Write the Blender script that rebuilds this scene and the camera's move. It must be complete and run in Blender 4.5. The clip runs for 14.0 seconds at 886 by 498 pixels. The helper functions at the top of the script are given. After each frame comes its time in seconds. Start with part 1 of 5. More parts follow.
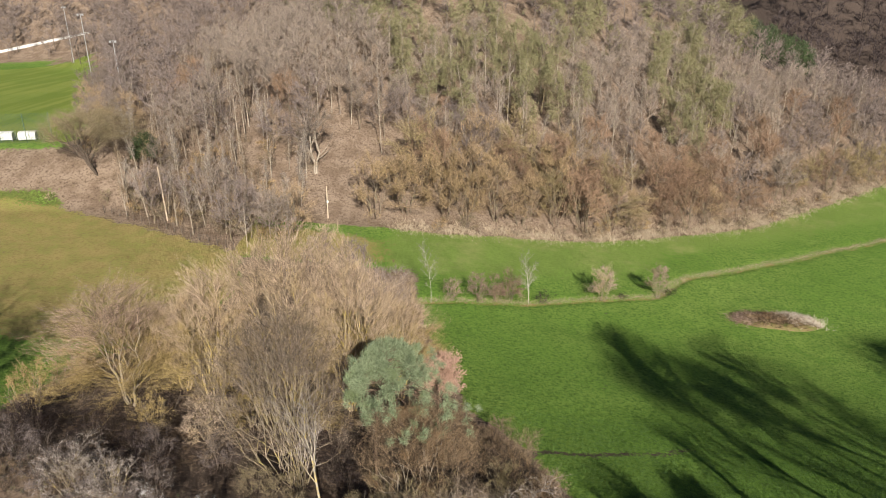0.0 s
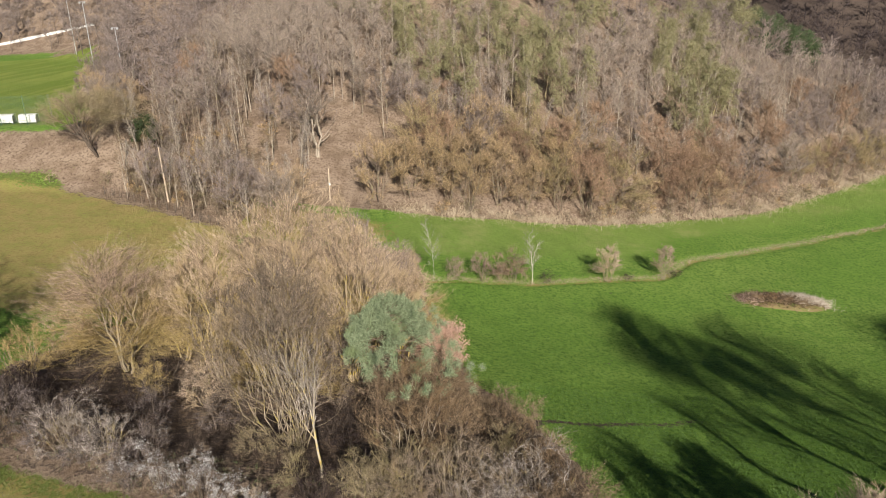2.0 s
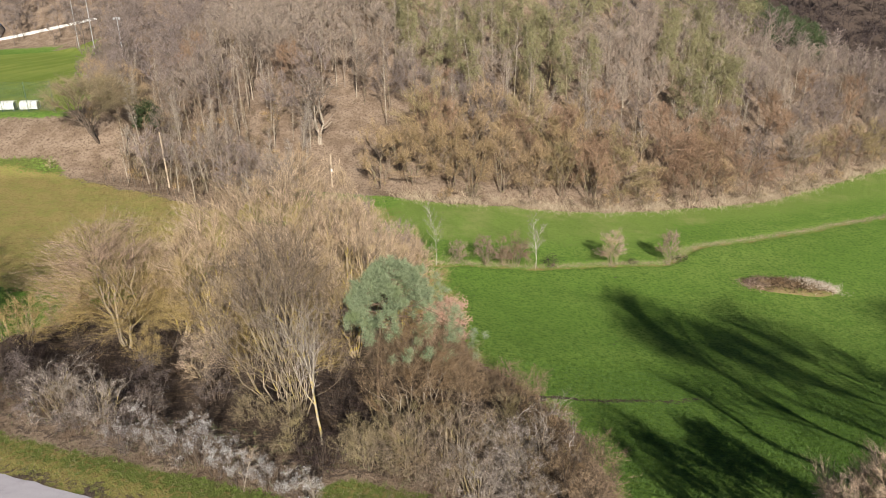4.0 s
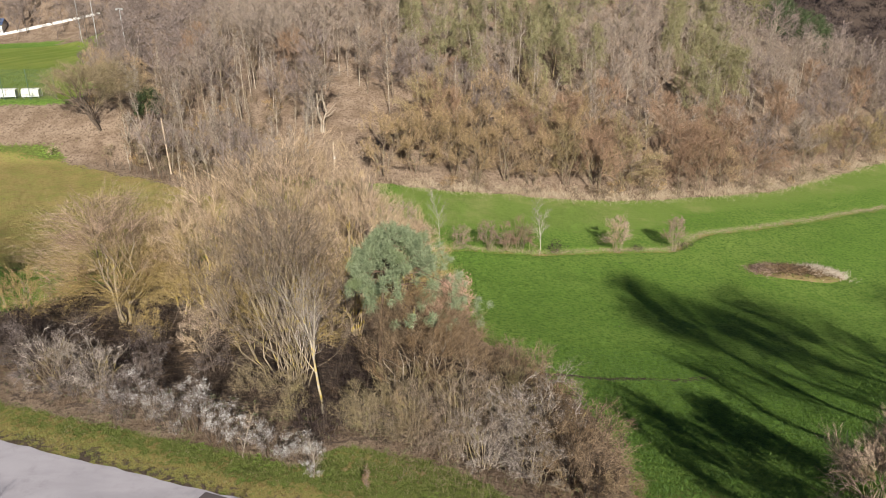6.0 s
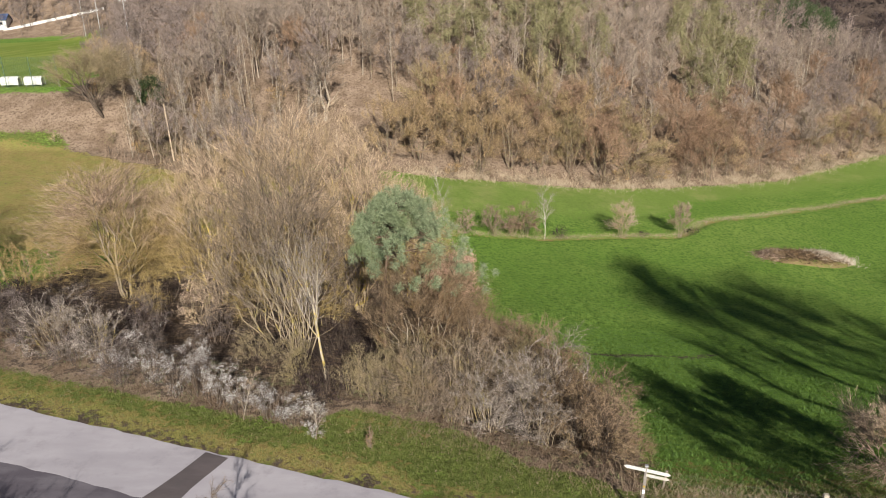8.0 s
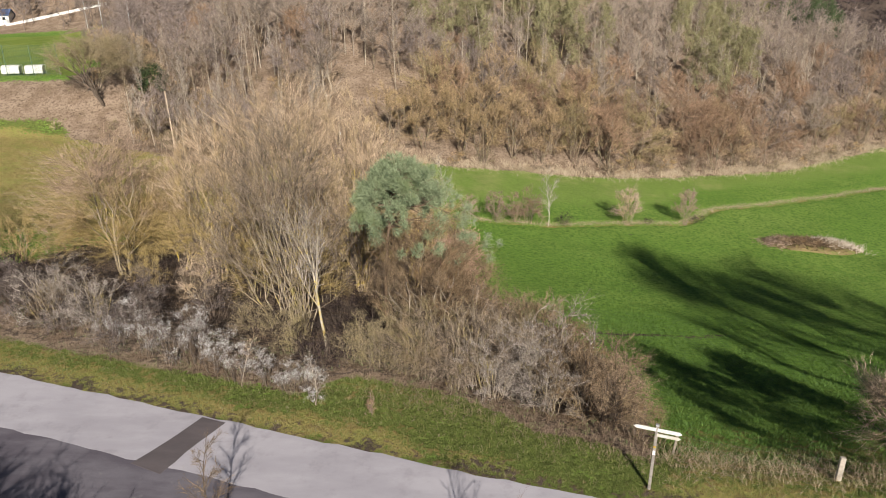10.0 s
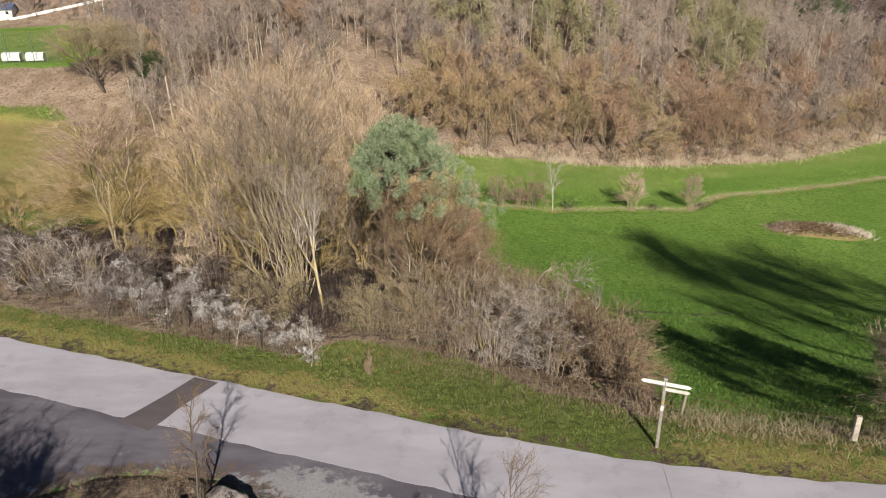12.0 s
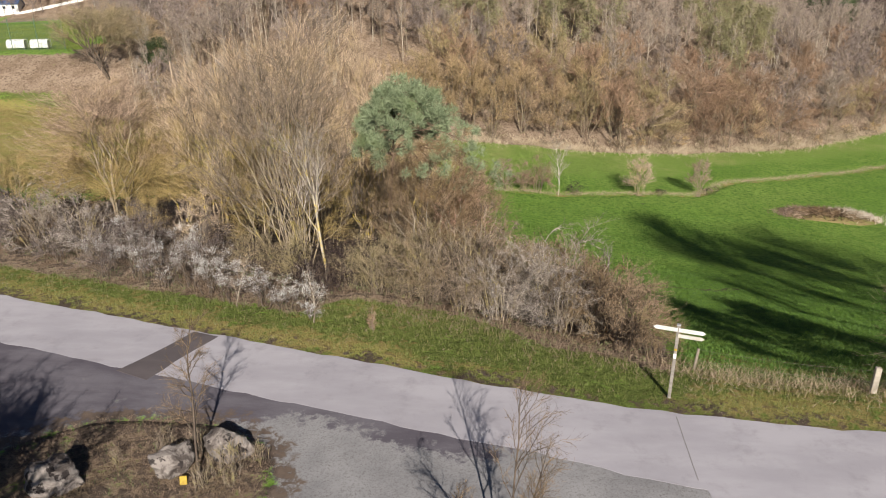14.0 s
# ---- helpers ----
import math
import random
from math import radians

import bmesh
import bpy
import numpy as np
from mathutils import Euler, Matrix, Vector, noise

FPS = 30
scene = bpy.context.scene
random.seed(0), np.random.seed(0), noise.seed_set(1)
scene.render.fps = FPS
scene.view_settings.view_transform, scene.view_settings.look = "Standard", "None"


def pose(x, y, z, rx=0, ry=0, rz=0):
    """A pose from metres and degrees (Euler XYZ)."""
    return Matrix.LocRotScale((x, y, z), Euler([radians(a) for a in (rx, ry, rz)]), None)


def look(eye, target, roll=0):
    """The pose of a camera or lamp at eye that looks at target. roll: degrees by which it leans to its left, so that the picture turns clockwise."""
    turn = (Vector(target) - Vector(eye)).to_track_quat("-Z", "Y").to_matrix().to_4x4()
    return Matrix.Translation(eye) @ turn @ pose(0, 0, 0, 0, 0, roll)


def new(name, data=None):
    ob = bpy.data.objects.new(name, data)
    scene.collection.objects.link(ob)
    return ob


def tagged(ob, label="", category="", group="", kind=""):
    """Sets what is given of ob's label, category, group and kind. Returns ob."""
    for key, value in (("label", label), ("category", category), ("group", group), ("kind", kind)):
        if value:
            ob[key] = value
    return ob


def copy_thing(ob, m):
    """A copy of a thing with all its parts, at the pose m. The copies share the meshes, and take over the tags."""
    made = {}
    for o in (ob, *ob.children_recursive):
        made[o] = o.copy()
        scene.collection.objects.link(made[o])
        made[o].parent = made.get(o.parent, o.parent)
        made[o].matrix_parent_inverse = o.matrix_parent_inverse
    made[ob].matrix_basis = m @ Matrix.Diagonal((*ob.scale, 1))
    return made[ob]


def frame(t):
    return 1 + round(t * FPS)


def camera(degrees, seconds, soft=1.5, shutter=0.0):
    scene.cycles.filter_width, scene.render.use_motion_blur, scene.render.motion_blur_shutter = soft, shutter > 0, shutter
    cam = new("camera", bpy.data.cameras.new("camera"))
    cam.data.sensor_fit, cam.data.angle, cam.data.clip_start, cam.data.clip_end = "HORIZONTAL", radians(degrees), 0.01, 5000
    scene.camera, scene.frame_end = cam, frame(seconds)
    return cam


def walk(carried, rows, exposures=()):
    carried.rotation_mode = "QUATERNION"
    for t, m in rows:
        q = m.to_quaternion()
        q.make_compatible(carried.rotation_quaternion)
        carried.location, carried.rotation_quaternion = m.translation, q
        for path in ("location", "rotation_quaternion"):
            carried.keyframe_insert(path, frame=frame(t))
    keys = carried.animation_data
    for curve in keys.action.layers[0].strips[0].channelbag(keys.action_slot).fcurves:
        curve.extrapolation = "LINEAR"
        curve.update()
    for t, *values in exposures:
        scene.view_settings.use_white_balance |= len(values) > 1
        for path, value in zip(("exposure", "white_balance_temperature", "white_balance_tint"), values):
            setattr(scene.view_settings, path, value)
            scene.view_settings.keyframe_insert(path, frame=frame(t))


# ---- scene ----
cam = camera(65.6, 14.0, 1.05)
METRES, EYE, TILT, LEAN, TURN = 15.4, 28.6, -20.5, 0.7, 0.0
ROWS = [
    (0.0, 0.0, 0.0, 0.0, 0.0, 0.0, -0.0),
    (0.5, -0.0017, 0.0187, -0.047, 0.06, -0.01, -0.01),
    (1.0, -0.0018, 0.0365, -0.0926, 0.12, -0.01, -0.03),
    (1.5, -0.0011, 0.0524, -0.137, 0.18, 0.01, -0.05),
    (2.0, 0.0006, 0.0644, -0.1773, 0.25, -0.01, -0.05),
    (2.5, 0.0024, 0.0792, -0.2149, 0.31, 0.0, -0.06),
    (3.0, 0.0034, 0.0922, -0.25, 0.37, -0.0, -0.07),
    (5.5, 0.0005, 0.1587, -0.4081, 0.7, 0.01, -0.14),
    (6.0, 0.0008, 0.1705, -0.4396, 0.76, 0.01, -0.16),
    (6.5, 0.001, 0.1839, -0.4716, 0.82, 0.03, -0.16),
    (7.0, -0.0001, 0.1956, -0.5041, 0.87, 0.04, -0.16),
    (7.5, -0.0027, 0.2041, -0.536, 0.94, 0.04, -0.17),
    (8.0, -0.0045, 0.2137, -0.5666, 1.04, 0.04, -0.2),
    (10.5, -0.0072, 0.2829, -0.708, 1.29, 0.06, -0.28),
    (11.0, -0.006, 0.2967, -0.7381, 1.33, 0.05, -0.3),
    (11.5, -0.0038, 0.3142, -0.767, 1.39, 0.02, -0.31),
    (12.0, 0.0006, 0.3318, -0.7979, 1.54, 0.05, -0.36),
    (12.5, 0.0031, 0.3443, -0.8299, 1.67, 0.06, -0.38),
    (13.0, 0.0032, 0.3551, -0.8615, 1.76, 0.05, -0.4),
    (13.5, 0.0004, 0.3665, -0.8923, 1.84, 0.03, -0.41),
    (14.0, -0.0014, 0.378, -0.9226, 1.95, 0.03, -0.46),
]
walk(cam, [(t, pose(0, 0, EYE, TILT, LEAN, TURN) @ pose(METRES * x, METRES * y, METRES * z, 90 + pitch, roll, yaw)) for t, x, y, z, yaw, pitch, roll in ROWS])

# ---- daylight: a low, clear spring sun from behind the camera's right shoulder ----
SUN_WAY = Vector((0.22, -1.0, 0.545)).normalized()
world = bpy.data.worlds.new("sky")
scene.world = world
world.use_nodes = True
sky_nodes = world.node_tree.nodes
sky = sky_nodes.new("ShaderNodeTexSky")
sky.sky_type, sky.sun_disc = "NISHITA", False
sky.altitude, sky.air_density, sky.dust_density = 300, 0.55, 0.15
sky.sun_elevation, sky.sun_rotation = radians(28), radians(166.5)
sky_nodes["Background"].inputs["Strength"].default_value = 0.040
world.node_tree.links.new(sky.outputs["Color"], sky_nodes["Background"].inputs["Color"])
sun = new("sun", bpy.data.lights.new("sun", "SUN"))
sun.data.energy, sun.data.angle, sun.data.color = 5.0, radians(0.55), (1.0, 0.93, 0.82)
sun.matrix_world = look(SUN_WAY * 300, (0, 0, 0))
scene.view_settings.exposure = 0.66

# ---- the lie of the land ----
HILL_EDGE = [(-320, 285), (-200, 275), (-146, 262), (-118, 232), (-62, 130), (-46, 109), (-20, 106), (0, 107), (25, 110),
             (55, 122), (94, 150), (122, 170), (143, 200), (154, 250), (150, 320), (110, 430), (-320, 430)]


def step(a, b, v):
    t = np.clip((v - a) / (b - a), 0.0, 1.0)
    return t * t * (3 - 2 * t)


def inside_hill(x, y):
    """Metres behind the foot of the wooded hill; minus: in front of it."""
    x, y = np.asarray(x, float), np.asarray(y, float)
    best, within = np.full(np.broadcast(x, y).shape, 1e9), np.zeros(np.broadcast(x, y).shape, bool)
    for (x0, y0), (x1, y1) in zip(HILL_EDGE, HILL_EDGE[1:] + HILL_EDGE[:1]):
        dx, dy = x1 - x0, y1 - y0
        t = np.clip(((x - x0) * dx + (y - y0) * dy) / (dx * dx + dy * dy), 0, 1)
        best = np.minimum(best, np.hypot(x - x0 - t * dx, y - y0 - t * dy))
        if dy:
            within ^= ((y0 > y) != (y1 > y)) & (x < x0 + (y - y0) * dx / dy)
    return np.where(within, best, -best)


def lane_far(x):
    """The far edge of the lane."""
    return 21.6 - 0.29 * x + 0.009 * x * x * (x > 0)


def lane_level(x):
    return 0.35 - 0.03 * np.clip(x, -70, 70)


def land(x, y):
    """The height of the ground, without the lane and the kerbs."""
    x, y = np.asarray(x, float), np.asarray(y, float)
    low = -9.0 - 8.2 * np.tanh(x / 66) + 0.03 * np.clip(y - 78, 0, 70)
    shelf = lane_far(np.clip(x, -60, 40)) + 2.0 + 4.0 * step(12, -6, x)
    s = np.clip((y - shelf) / (78 - shelf), 0, 1)
    near = lane_level(x)
    z = near + (low - near) * (1 - (1 - s) ** 1.8)
    terrace = step(101, 116, y - 0.1 * (x + 60)) * step(-40, -58, x + 0.46 * (y - 114))
    z = z * (1 - terrace) + 5.6 * terrace
    d = inside_hill(x, y)
    rise = 0.46 * (np.sqrt(np.maximum(d, 0) ** 2 + 9) - 3)
    z = z + np.where(d > 0, np.minimum(rise, 62 + 0.02 * rise), 0)
    z = z + 85 * step(330, 560, y - 0.25 * np.abs(x - 280)) * step(150, 240, x)
    roll_ = 0.12 * np.sin(x * 0.31 + 1.3 * np.sin(y * 0.17)) * np.cos(y * 0.23) + 0.05 * np.sin(x * 0.9 + y * 0.7)
    return z + roll_ * step(1.0, 8.0, y - shelf)

# ---- materials ----


class Paint:
    """A node material with a few short ways to wire it."""

    def __init__(self, name, rough=0.9, gloss=0.2):
        self.m = bpy.data.materials.new(name)
        self.m.use_nodes = True
        self.t = self.m.node_tree
        self.out = self.t.nodes["Principled BSDF"]
        self.out.inputs["Roughness"].default_value = rough
        self.out.inputs["Specular IOR Level"].default_value = gloss
        self.place = self.t.nodes.new("ShaderNodeNewGeometry").outputs

    def put(self, value, socket):
        if hasattr(value, "is_linked"):
            self.t.links.new(value, socket)
        elif isinstance(value, tuple):
            socket.default_value = (*value, 1.0) if len(value) == 3 else value
        else:
            socket.default_value = value

    def noise(self, scale, detail=4.0, rough=0.6, stretch=None, warp=0.0, local=False):
        n = self.t.nodes.new("ShaderNodeTexNoise")
        n.inputs["Scale"].default_value, n.inputs["Detail"].default_value = scale, detail
        n.inputs["Roughness"].default_value, n.inputs["Distortion"].default_value = rough, warp
        at = self.t.nodes.new("ShaderNodeTexCoord").outputs["Object"] if local else self.place["Position"]
        if stretch:
            v = self.t.nodes.new("ShaderNodeVectorMath")
            v.operation = "MULTIPLY"
            self.put(at, v.inputs[0])
            v.inputs[1].default_value = stretch
            at = v.outputs[0]
        self.put(at, n.inputs["Vector"])
        return n.outputs["Fac"]

    def grade(self, value, a, b, lo=0.0, hi=1.0):
        r = self.t.nodes.new("ShaderNodeMapRange")
        r.interpolation_type = "SMOOTHSTEP"
        self.put(value, r.inputs["Value"])
        for key, number in (("From Min", a), ("From Max", b), ("To Min", lo), ("To Max", hi)):
            r.inputs[key].default_value = number
        return r.outputs["Result"]

    def mix(self, fac, a, b):
        n = self.t.nodes.new("ShaderNodeMix")
        n.data_type = "RGBA"
        self.put(fac, n.inputs[0]), self.put(a, n.inputs[6]), self.put(b, n.inputs[7])
        return n.outputs[2]

    def sum(self, a, b, how="ADD"):
        n = self.t.nodes.new("ShaderNodeMath")
        n.operation = how
        self.put(a, n.inputs[0]), self.put(b, n.inputs[1])
        return n.outputs[0]

    def zone(self, name):
        n = self.t.nodes.new("ShaderNodeAttribute")
        n.attribute_name = name
        return n.outputs["Fac"]

    def any_one(self):
        return self.t.nodes.new("ShaderNodeObjectInfo").outputs["Random"]

    def done(self, colour, bump=None, depth=0.02, strength=0.6):
        self.put(colour, self.out.inputs["Base Color"])
        if bump is not None:
            b = self.t.nodes.new("ShaderNodeBump")
            b.inputs["Distance"].default_value, b.inputs["Strength"].default_value = depth, strength
            self.put(bump, b.inputs["Height"])
            self.put(b.outputs["Normal"], self.out.inputs["Normal"])
        return self.m


def twig_paint(name, a, b, c, rough=0.85, grey=0.28, own=0.42, whole=0.35, lichen=0.0):
    """Bark of fine wood: each twig its own tone between a and b, some of c; lichen up to a height on old branches."""
    p = Paint(name, rough, 0.15)
    a, b, c = (tuple((1 - grey) * v + grey * (0.3 * col[0] + 0.6 * col[1] + 0.1 * col[2]) for v in col) for col in (a, b, c))
    a, b, c = ((1.05 * v[0], v[1], 1.0 * v[2]) for v in (a, b, c))
    tone = p.mix(p.grade(p.place["Random Per Island"], 0.35, 0.95), tuple(v * own for v in a), tuple(min(1, v * 1.42) for v in b))
    tone = p.mix(p.grade(p.noise(0.55, 3), 0.48, 0.68), tone, c)
    shift = p.mix(p.any_one(), tuple(v * 0.78 for v in a), tuple(min(1, v * 1.2) for v in b))
    tone = p.mix(0.7 * whole, tone, shift)
    if lichen:
        axes = p.t.nodes.new("ShaderNodeSeparateXYZ")
        p.put(p.t.nodes.new("ShaderNodeTexCoord").outputs["Object"], axes.inputs[0])
        height = p.sum(axes.outputs["Z"], p.grade(p.noise(0.8, 3), 0.3, 0.7, -0.3 * lichen, 0.3 * lichen))
        tone = p.mix(p.grade(height, 0.55 * lichen, 1.1 * lichen, 0.75, 0.0), tone, p.mix(p.place["Random Per Island"], (0.17, 0.125, 0.045), (0.46, 0.345, 0.11)))
    return p.done(tone)


def bark_paint(name, a, b, patch=None, amount=0.55):
    p = Paint(name, 0.92, 0.15)
    n = p.noise(5.0, 6, 0.7, (1, 1, 0.3))
    tone = p.mix(p.grade(n, 0.35, 0.65), a, b)
    if patch:
        tone = p.mix(p.grade(p.noise(1.6, 5, 0.7), amount - 0.06, amount + 0.06), tone, patch)
    return p.done(tone, n, 0.02, 0.8)


def leaf_paint(name, a, b, c):
    p = Paint(name, 0.6, 0.3)
    tone = p.mix(p.place["Random Per Island"], a, b)
    tone = p.mix(p.grade(p.noise(0.9, 3), 0.5, 0.7), tone, c)
    return p.done(tone)


def plain_paint(name, a, b, scale=3.0, rough=0.7, metal=0.0, depth=0.004):
    p = Paint(name, rough, 0.3)
    p.out.inputs["Metallic"].default_value = metal
    n = p.noise(scale, 6, 0.7, None, 0.0, True)
    return p.done(p.mix(p.grade(n, 0.3, 0.7), a, b), n, depth, 0.5)


def ground_paint():
    p = Paint("ground", 0.95, 0.1)
    wide, patch, tuft, fine = p.noise(0.035, 4), p.noise(0.35, 5, 0.65), p.noise(2.6, 5, 0.7, None, 0.4), p.noise(11, 5, 0.75)
    green = p.mix(p.grade(wide, 0.35, 0.65), (0.172, 0.305, 0.050), (0.238, 0.352, 0.075))
    green = p.mix(p.grade(patch, 0.42, 0.72), green, (0.160, 0.285, 0.048))
    green = p.mix(p.grade(tuft, 0.42, 0.66), green, (0.090, 0.172, 0.029))
    green = p.mix(p.grade(fine, 0.52, 0.78, 0, 0.8), green, (0.205, 0.305, 0.075))
    straw = p.mix(p.grade(patch, 0.35, 0.65), (0.42, 0.335, 0.13), (0.32, 0.315, 0.092))
    straw = p.mix(p.grade(tuft, 0.45, 0.68), straw, (0.29, 0.215, 0.085))
    straw = p.mix(p.grade(fine, 0.5, 0.75, 0, 0.6), straw, (0.36, 0.29, 0.14))
    litter = p.mix(p.grade(patch, 0.35, 0.65), (0.24, 0.17, 0.12), (0.39, 0.295, 0.22))
    litter = p.mix(p.grade(tuft, 0.45, 0.68), litter, (0.12, 0.08, 0.058))
    litter = p.mix(p.grade(fine, 0.48, 0.72, 0, 0.8), litter, (0.40, 0.31, 0.23))
    grit = p.mix(p.grade(patch, 0.3, 0.7), (0.20, 0.195, 0.205), (0.30, 0.292, 0.302))
    grit = p.mix(p.grade(p.noise(14, 6, 0.85), 0.48, 0.66, 0, 0.75), grit, (0.11, 0.10, 0.098))
    soil_shade = p.mix(p.grade(tuft, 0.4, 0.65), (0.085, 0.065, 0.055), (0.14, 0.105, 0.085))
    pitch = p.mix(p.grade(p.noise(0.05, 2), 0.35, 0.65), (0.22, 0.295, 0.060), (0.28, 0.325, 0.075))
    pitch = p.mix(p.grade(p.noise(0.34, 2, 0.5, (1.0, 0.06, 0.06)), 0.45, 0.6, 0, 0.7), pitch, (0.175, 0.245, 0.042))
    pitch = p.mix(p.grade(fine, 0.5, 0.75, 0, 0.4), pitch, (0.14, 0.2, 0.05))
    ragged = p.sum(p.grade(tuft, 0.25, 0.75, -0.28, 0.28), p.grade(patch, 0.25, 0.75, -0.22, 0.22))
    olive = p.mix(p.grade(tuft, 0.40, 0.66), (0.160, 0.202, 0.050), (0.088, 0.115, 0.028))
    olive = p.mix(p.grade(fine, 0.5, 0.75, 0, 0.6), olive, (0.26, 0.235, 0.10))
    fresh = p.mix(p.grade(tuft, 0.42, 0.66, 0, 0.6), (0.225, 0.325, 0.072), (0.140, 0.225, 0.046))
    fresh = p.mix(p.grade(p.noise(0.10, 7, 0.72), 0.46, 0.72, 0, 0.75), fresh, (0.34, 0.36, 0.13))
    tar = p.mix(p.grade(p.noise(0.6, 5, 0.6, (0.6, 1.6, 1)), 0.35, 0.65), (0.100, 0.089, 0.108), (0.150, 0.138, 0.160))
    tar = p.mix(p.grade(p.noise(50, 4, 0.8), 0.5, 0.75, 0, 0.5), tar, (0.075, 0.07, 0.078))
    tone = green
    for name, cover in (("fresh", fresh), ("verge", olive), ("straw", straw), ("litter", litter), ("grit", grit), ("tar", tar), ("soil_shade", soil_shade), ("pitch", pitch)):
        edge = p.grade(p.sum(p.zone(name), ragged if name != "pitch" else 0.0), 0.35, 0.65)
        tone = p.mix(edge, tone, cover)
    rugged = p.sum(p.sum(tuft, 1.6, "MULTIPLY"), fine)
    rugged = p.sum(rugged, p.grade(p.sum(p.zone("grit"), p.zone("tar")), 0.2, 0.7, 1.0, 0.03), "MULTIPLY")
    return p.done(tone, rugged, 0.22, 1.0)


def asphalt_paint(name, a, b, dark):
    p = Paint(name, 0.75, 0.3)
    fine, wide = p.noise(60, 4, 0.8), p.noise(0.5, 5, 0.6, (0.5, 1.5, 1))
    tone = p.mix(p.grade(wide, 0.35, 0.68), a, b)
    tone = p.mix(p.grade(p.noise(0.9, 7, 0.75), 0.50, 0.72, 0, 0.55), tone, dark)
    tone = p.mix(p.grade(fine, 0.5, 0.75, 0, 0.35), tone, dark)
    return p.done(tone, fine, 0.006, 0.5)


GROUND = ground_paint()
LANE = asphalt_paint("pale worn asphalt", (0.335, 0.316, 0.352), (0.405, 0.384, 0.422), (0.25, 0.232, 0.255))
TRENCH = asphalt_paint("patched asphalt", (0.085, 0.072, 0.076), (0.125, 0.105, 0.11), (0.08, 0.075, 0.08))
TAN = twig_paint("tan twigs", (0.36, 0.25, 0.155), (0.51, 0.385, 0.255), (0.45, 0.33, 0.125))
TAN_LICHEN = twig_paint("tan twigs over lichen-yellow branches", (0.38, 0.272, 0.168), (0.55, 0.422, 0.278), (0.48, 0.365, 0.165), grey=0.18, own=0.4, lichen=8.5)
PINK_LICHEN = twig_paint("reddish twigs over lichen-yellow branches", (0.29, 0.195, 0.13), (0.42, 0.305, 0.21), (0.35, 0.265, 0.10), grey=0.18, own=0.3, lichen=7.0)
DUSK = twig_paint("mauve grey bush twigs", (0.13, 0.10, 0.09), (0.245, 0.20, 0.18), (0.19, 0.15, 0.11), own=0.35)
UMBER = twig_paint("umber twigs", (0.145, 0.105, 0.066), (0.255, 0.19, 0.118), (0.22, 0.145, 0.07), grey=0.05, own=0.35)
TAN_PINK = twig_paint("reddish tan twigs", (0.29, 0.195, 0.13), (0.42, 0.305, 0.21), (0.35, 0.265, 0.10))
GREY = twig_paint("grey brown twigs", (0.21, 0.155, 0.10), (0.35, 0.265, 0.175), (0.30, 0.23, 0.11), grey=0.08, own=0.35)
OLIVE = twig_paint("olive twigs", (0.185, 0.152, 0.088), (0.31, 0.255, 0.15), (0.28, 0.24, 0.10), grey=0.12, own=0.5)
ASH_TWIG = twig_paint("ashen grey twigs", (0.182, 0.144, 0.106), (0.305, 0.248, 0.186), (0.285, 0.218, 0.125), grey=0.08, own=0.42)
RUST = twig_paint("rust brown twigs", (0.235, 0.150, 0.098), (0.365, 0.245, 0.155), (0.30, 0.21, 0.11), grey=0.10)
OCHRE = twig_paint("ochre catkin twigs", (0.34, 0.235, 0.11), (0.49, 0.345, 0.17), (0.40, 0.30, 0.115), grey=0.06)
MAUVE = twig_paint("mauve grey twigs", (0.22, 0.165, 0.14), (0.35, 0.275, 0.24), (0.27, 0.20, 0.145))
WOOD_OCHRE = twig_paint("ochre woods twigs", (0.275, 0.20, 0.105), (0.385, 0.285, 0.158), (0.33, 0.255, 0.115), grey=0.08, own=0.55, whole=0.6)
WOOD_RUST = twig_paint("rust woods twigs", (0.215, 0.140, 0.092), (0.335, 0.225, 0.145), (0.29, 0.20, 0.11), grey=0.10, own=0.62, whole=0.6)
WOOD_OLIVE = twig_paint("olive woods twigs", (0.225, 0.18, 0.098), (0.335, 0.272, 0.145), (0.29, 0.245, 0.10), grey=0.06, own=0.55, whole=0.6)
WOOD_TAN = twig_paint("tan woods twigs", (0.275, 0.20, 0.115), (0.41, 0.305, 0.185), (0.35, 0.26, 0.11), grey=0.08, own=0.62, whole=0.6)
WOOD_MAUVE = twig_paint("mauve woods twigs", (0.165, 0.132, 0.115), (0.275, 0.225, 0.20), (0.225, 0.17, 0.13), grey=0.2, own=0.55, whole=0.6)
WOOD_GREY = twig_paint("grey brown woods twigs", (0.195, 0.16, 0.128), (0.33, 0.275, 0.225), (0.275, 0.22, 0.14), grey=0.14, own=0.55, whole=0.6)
# Stems darkened past their own tone to carry the shade under the trees.
DARK = twig_paint("bramble stems with understory shade", (0.030, 0.020, 0.019), (0.062, 0.040, 0.038), (0.05, 0.034, 0.027))
PALE = twig_paint("pale silvery twigs", (0.24, 0.20, 0.165), (0.40, 0.35, 0.295), (0.30, 0.25, 0.17))
BARK = bark_paint("grey bark", (0.16, 0.125, 0.10), (0.34, 0.28, 0.22), (0.36, 0.31, 0.15))
BARK_PALE = bark_paint("pale bark", (0.28, 0.23, 0.18), (0.44, 0.38, 0.31), (0.2, 0.155, 0.115), 0.58)
BARK_WOOD = bark_paint("brown forest bark", (0.13, 0.10, 0.08), (0.27, 0.215, 0.165), (0.24, 0.21, 0.12))
BARK_MID = bark_paint("tan grey bark", (0.22, 0.175, 0.13), (0.38, 0.315, 0.24), (0.36, 0.29, 0.12), 0.56)
